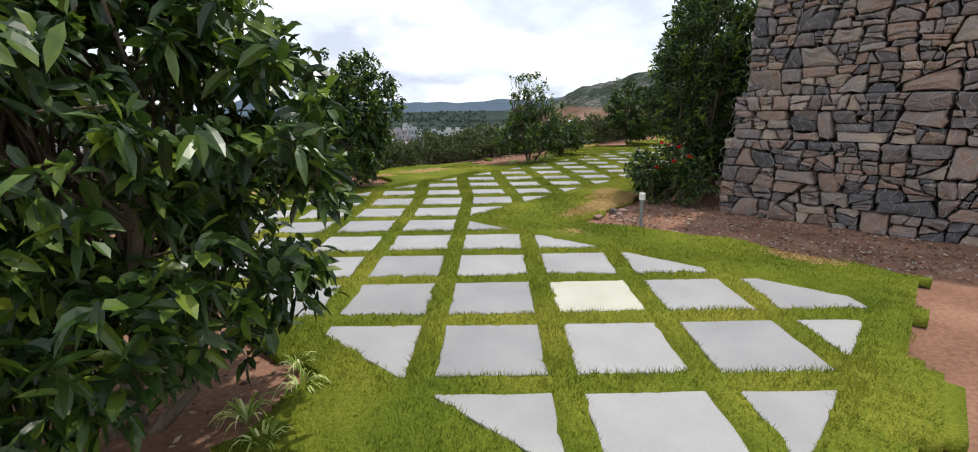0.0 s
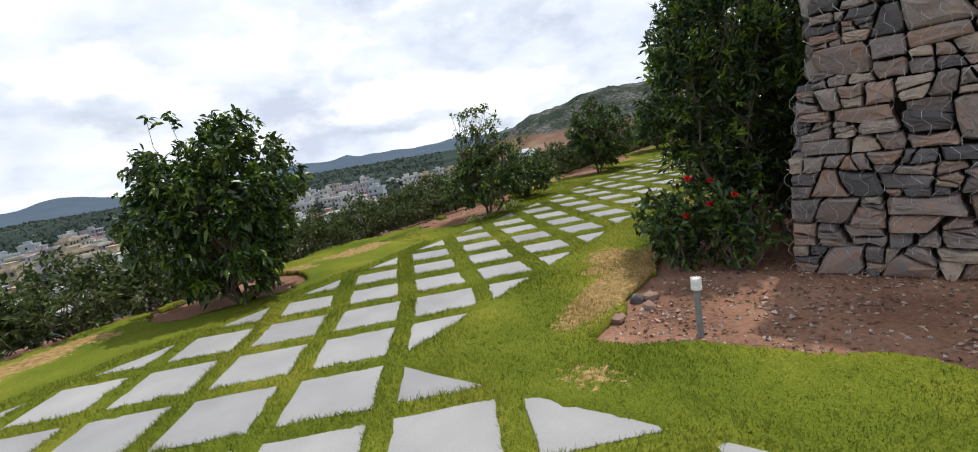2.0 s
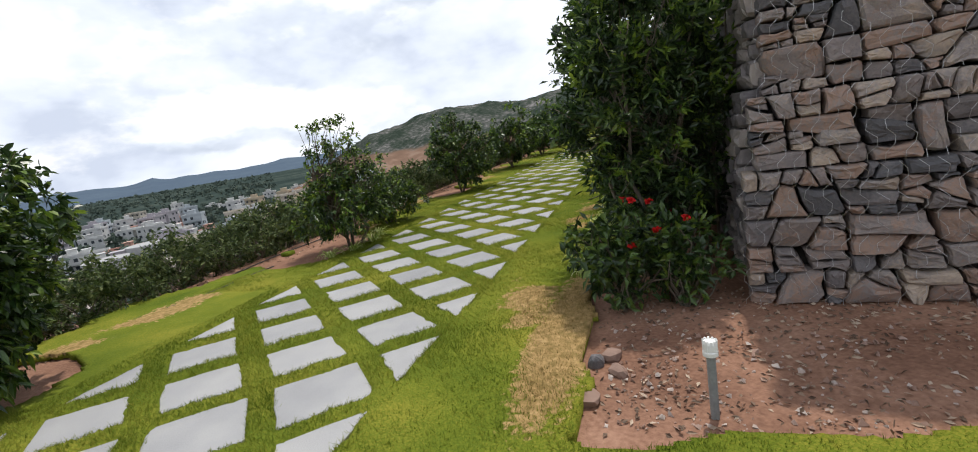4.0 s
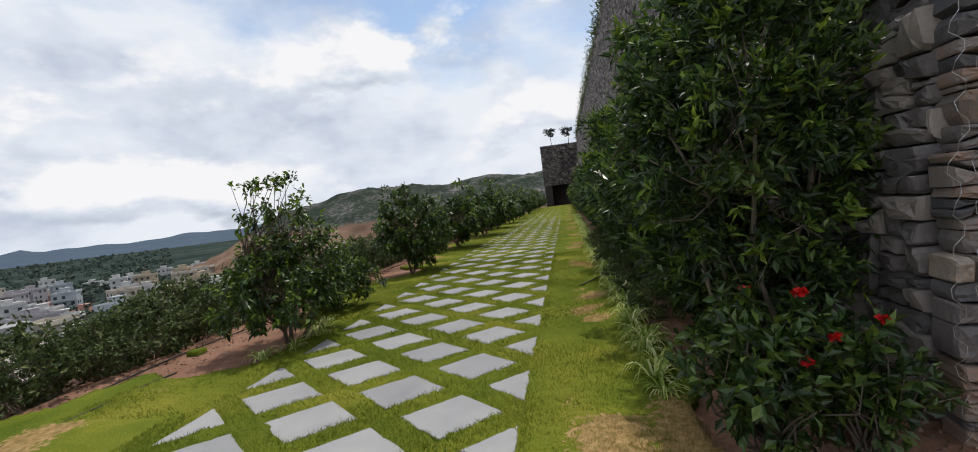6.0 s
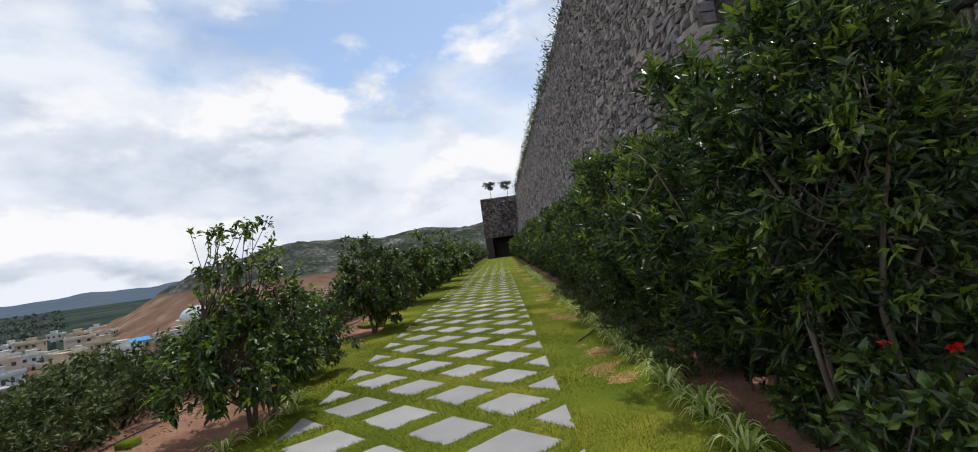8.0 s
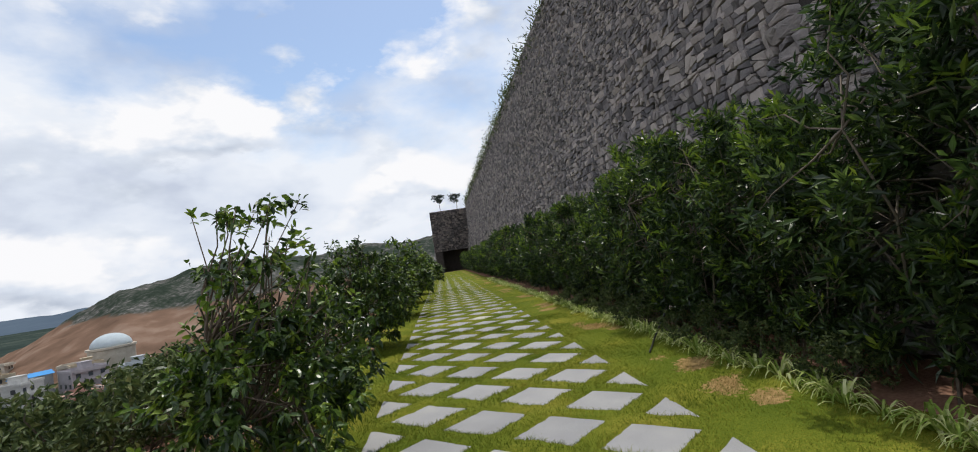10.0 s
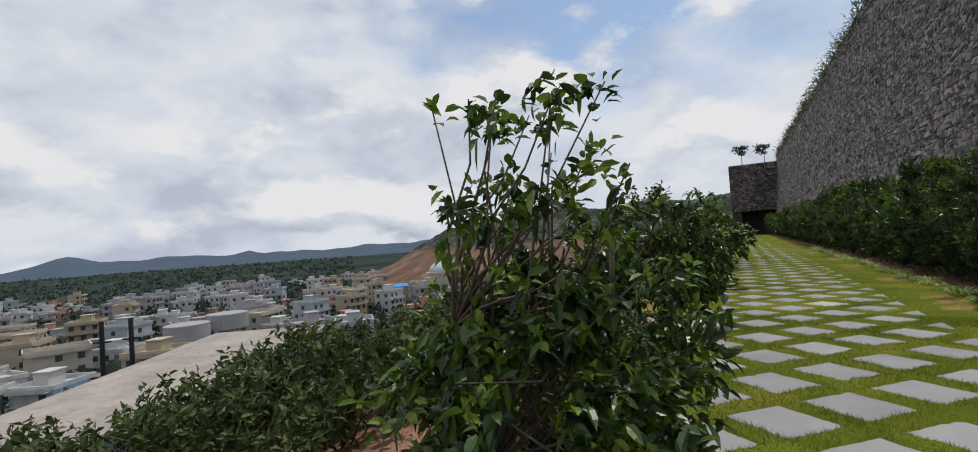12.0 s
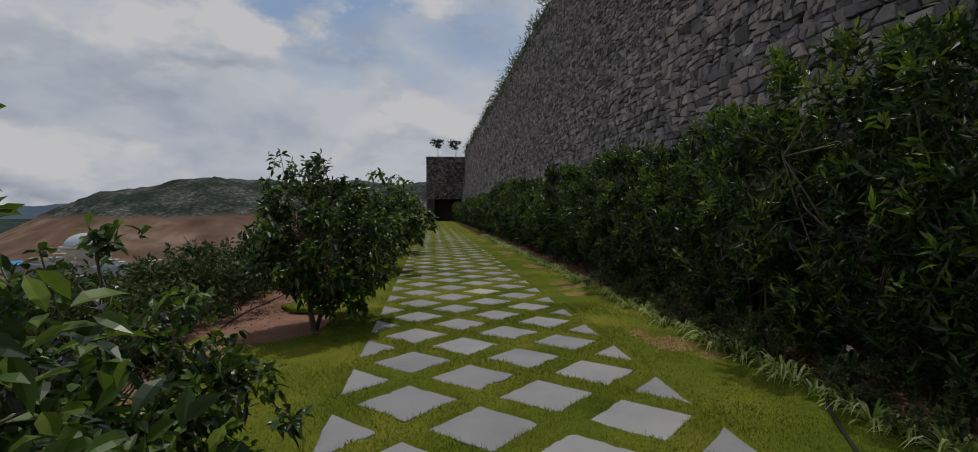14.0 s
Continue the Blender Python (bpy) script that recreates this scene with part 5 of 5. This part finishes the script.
# plants rooted along the top of the wall
count = 420
sb = rwd.uniform(12, 78, count)
ctr = np.array([plan(a, 1.0 + lean, TOP + b) for a, b in zip(sb, rwd.uniform(-0.6, 0.3, count))])
ctr = np.repeat(ctr, 16, 0)
tuft = leaves(rwd, ctr + rwd.normal(size=ctr.shape) * 0.2, rwd.normal(size=ctr.shape) + [-0.6, 0, 0.5], 0.3, 0.055, 0.4)
tagged(new("wall_top_plants", mesh_np("wall_top_plants", *tuft, M_SHRUB)), "ragged plants growing along the top of the wall", "plants", kind="stuff")
for q, (s, d) in enumerate(((B0 + 3, -3.0), (B0 + 4, -0.2))):
    rng = np.random.default_rng(900 + q)
    lines = [limb(rng, (0, 0, -0.2), (0.1, 0, 1.8), 0.06, 0.03, 0.1, 4)] + [limb(rng, (0.1, 0, 1.7), Vector((rng.uniform(-0.6, 0.6), rng.uniform(-0.6, 0.6), 2.4 + rng.uniform(-0.4, 0.4))), 0.025, 0.01, 0.1, 3) for c in range(9)]
    tp = np.array([l[-1][0] for l in lines])
    plant("small_tree", plan(s, d, BTOP), [("branching", mesh_from("branching", *tubes(lines, 5), M_BARK, True)), ("crown", mesh_np("crown", *whorls(rng, np.repeat(tp, 14, 0) + rng.normal(size=(len(tp) * 14, 3)) * [0.26, 0.26, 0.12], rng.normal(size=(len(tp) * 14, 3)), 8, 0.2, 0.1), M_WOOD))], "small thin tree on top of the bastion", "tree", "trees on the bastion")

# ---- grass blades ----
rgx = np.random.default_rng(91)


def blades(count, s0, s1, d0, d1, tall):
    s, d = rgx.uniform(s0, s1, count), rgx.uniform(d0, d1, count)
    x, y = s * E2[0] + d * N2[0], s * E2[1] + d * N2[1]
    ok = in_lawn(s, d) & (slab_gap(s, d) > -0.008)
    s, d, x, y = s[ok], d[ok], x[ok], y[ok]
    n = len(s)
    a = rgx.uniform(0, 2 * math.pi, n)
    h = tall * rgx.uniform(0.5, 1.3, n) * (1 + 0.3 * np.sin(s * 5) * np.sin(d * 4))
    h = h * np.where((d > SIDE_L - 0.1) & (d < np.where(s < INNER, HEAD, SIDE_R) + 0.1), 1.45, 1.0)
    w = rgx.uniform(0.0018, 0.0036, n) * (tall / 0.03) ** 0.5
    ln = rgx.normal(size=(n, 2)) * h[:, None] * 0.55
    z = turf_height(s, d) - 0.004
    v = np.stack([np.stack([x - np.cos(a) * w, y - np.sin(a) * w, z], 1), np.stack([x + np.cos(a) * w, y + np.sin(a) * w, z], 1), np.stack([x + ln[:, 0], y + ln[:, 1], z + h], 1)], 1)
    return v, straw_at(s, d)


sets = [blades(430000, -3.0, 5.0, -5.0, 2.5, 0.022), blades(220000, 5.0, 14.0, -6.2, -0.8, 0.022), blades(60000, 14, 30, -6.2, -0.8, 0.028)]
bv = np.concatenate([q[0] for q in sets])
st = np.concatenate([q[1] for q in sets])
for name, pickb, m, lab in (("grass", ~st, M_BLADE, "short bright green grass blades"), ("dry_grass", st, M_STRAWBLADE, "dry straw-coloured grass blades")):
    vv = bv[pickb]
    tagged(new(name, mesh_np(name, vv.reshape(-1, 3), np.arange(len(vv) * 3).reshape(-1, 3), m)), lab, "grass", kind="stuff")

# ---- the stones of the gabion face ----
rsw = np.random.default_rng(93)
rest_v, rest_f = [], []
for m, (vs, fs) in STONES:
    if vs[-1][0] < 3.6 and vs[-1][2] < 2.6:
        child("stone", mesh_from("stone", [m @ Vector(v) for v in vs], fs, M_STONE), front_wall)
    else:
        n0 = len(rest_v)
        rest_v += [m @ Vector(v) for v in vs]
        rest_f += [tuple(q + n0 for q in f) for f in fs]
tagged(child("stone_rest", mesh_from("stone_rest", rest_v, rest_f, M_GABIONREST), front_wall), kind="stuff")

lines = []
hexw, hexh = 0.10, 0.13
for z0, z1, back in TIERS[:3]:
    o = CORNER + BACK * (back + 0.10) + FACE * back * 1.2
    m = frame_matrix(o, FACE)
    rows = int((z1 - z0) / (hexh * 0.75))
    for a in range(int(4.0 / hexw)):
        line = []
        for b in range(rows * 2 + 1):
            x = a * hexw + (hexw * 0.25 if (b // 2) % 2 else -hexw * 0.25)
            line.append((m @ Vector((x + rsw.normal() * 0.004, 0.095 + rsw.normal() * 0.008, z0 + b * (z1 - z0) / (rows * 2))), 0.0016))
        lines.append(line)
child("wire_netting", mesh_from("wire_netting", *tubes(lines, 3), M_WIRE), front_wall, "thin galvanised hexagonal wire netting")

for vs, fs in NEAR_STONES:
    child("stone", mesh_from("stone", vs, fs, M_FACESTONE), tall_wall)

# ---- paving slabs ----
pavement = tagged(new("pavement"), "grey stone slabs laid diamond-wise in the grass", "paving", kind="structure")


def slab_mesh(rng, poly):
    if area(poly) < 0:
        poly = poly[::-1]
    ring = []
    for q in range(len(poly)):
        a, b = poly[q], poly[(q + 1) % len(poly)]
        ln = math.hypot(b[0] - a[0], b[1] - a[1])
        k = max(1, int(ln / 0.12))
        for c in range(k):
            w = c / k
            j = 0.004 if c else 0.002
            ring.append((a[0] + (b[0] - a[0]) * w + rng.normal() * j, a[1] + (b[1] - a[1]) * w + rng.normal() * j))
    mx, my = sum(p[0] for p in ring) / len(ring), sum(p[1] for p in ring) / len(ring)
    n = len(ring)
    tip = rng.normal(size=2) * 0.004
    vs = []
    for shrink, z in ((0.0, -0.05), (0.0, -0.004), (0.006, 0.0)):
        for p in ring:
            dx, dy = mx - p[0], my - p[1]
            ln = math.hypot(dx, dy) + 1e-6
            vs.append(plan(p[0] + dx / ln * shrink, p[1] + dy / ln * shrink, z + (tip[0] * dx + tip[1] * dy)))
    fs = []
    for r in range(2):
        for q in range(n):
            t = (q + 1) % n
            fs.append((r * n + q, r * n + t, (r + 1) * n + t, (r + 1) * n + q))
    top = tuple(2 * n + q for q in range(n))
    fs.append(top)
    fs = [f[::-1] for f in fs]
    return vs, fs


rsl = np.random.default_rng(95)
far_v, far_f = [], []
made = 0
for poly, pale in sorted(SLABS, key=lambda p: p[0][0][0]):
    vs, fs = slab_mesh(rsl, poly)
    if made < 300:
        child("slab", mesh_from("slab", vs, fs, M_PALESLAB if pale else M_SLAB), pavement)
        made += 1
    else:
        n0 = len(far_v)
        far_v += vs
        far_f += [tuple(q + n0 for q in f) for f in fs]
if far_v:
    tagged(child("far_slabs", mesh_from("far_slabs", far_v, far_f, M_SLAB), pavement), kind="stuff")
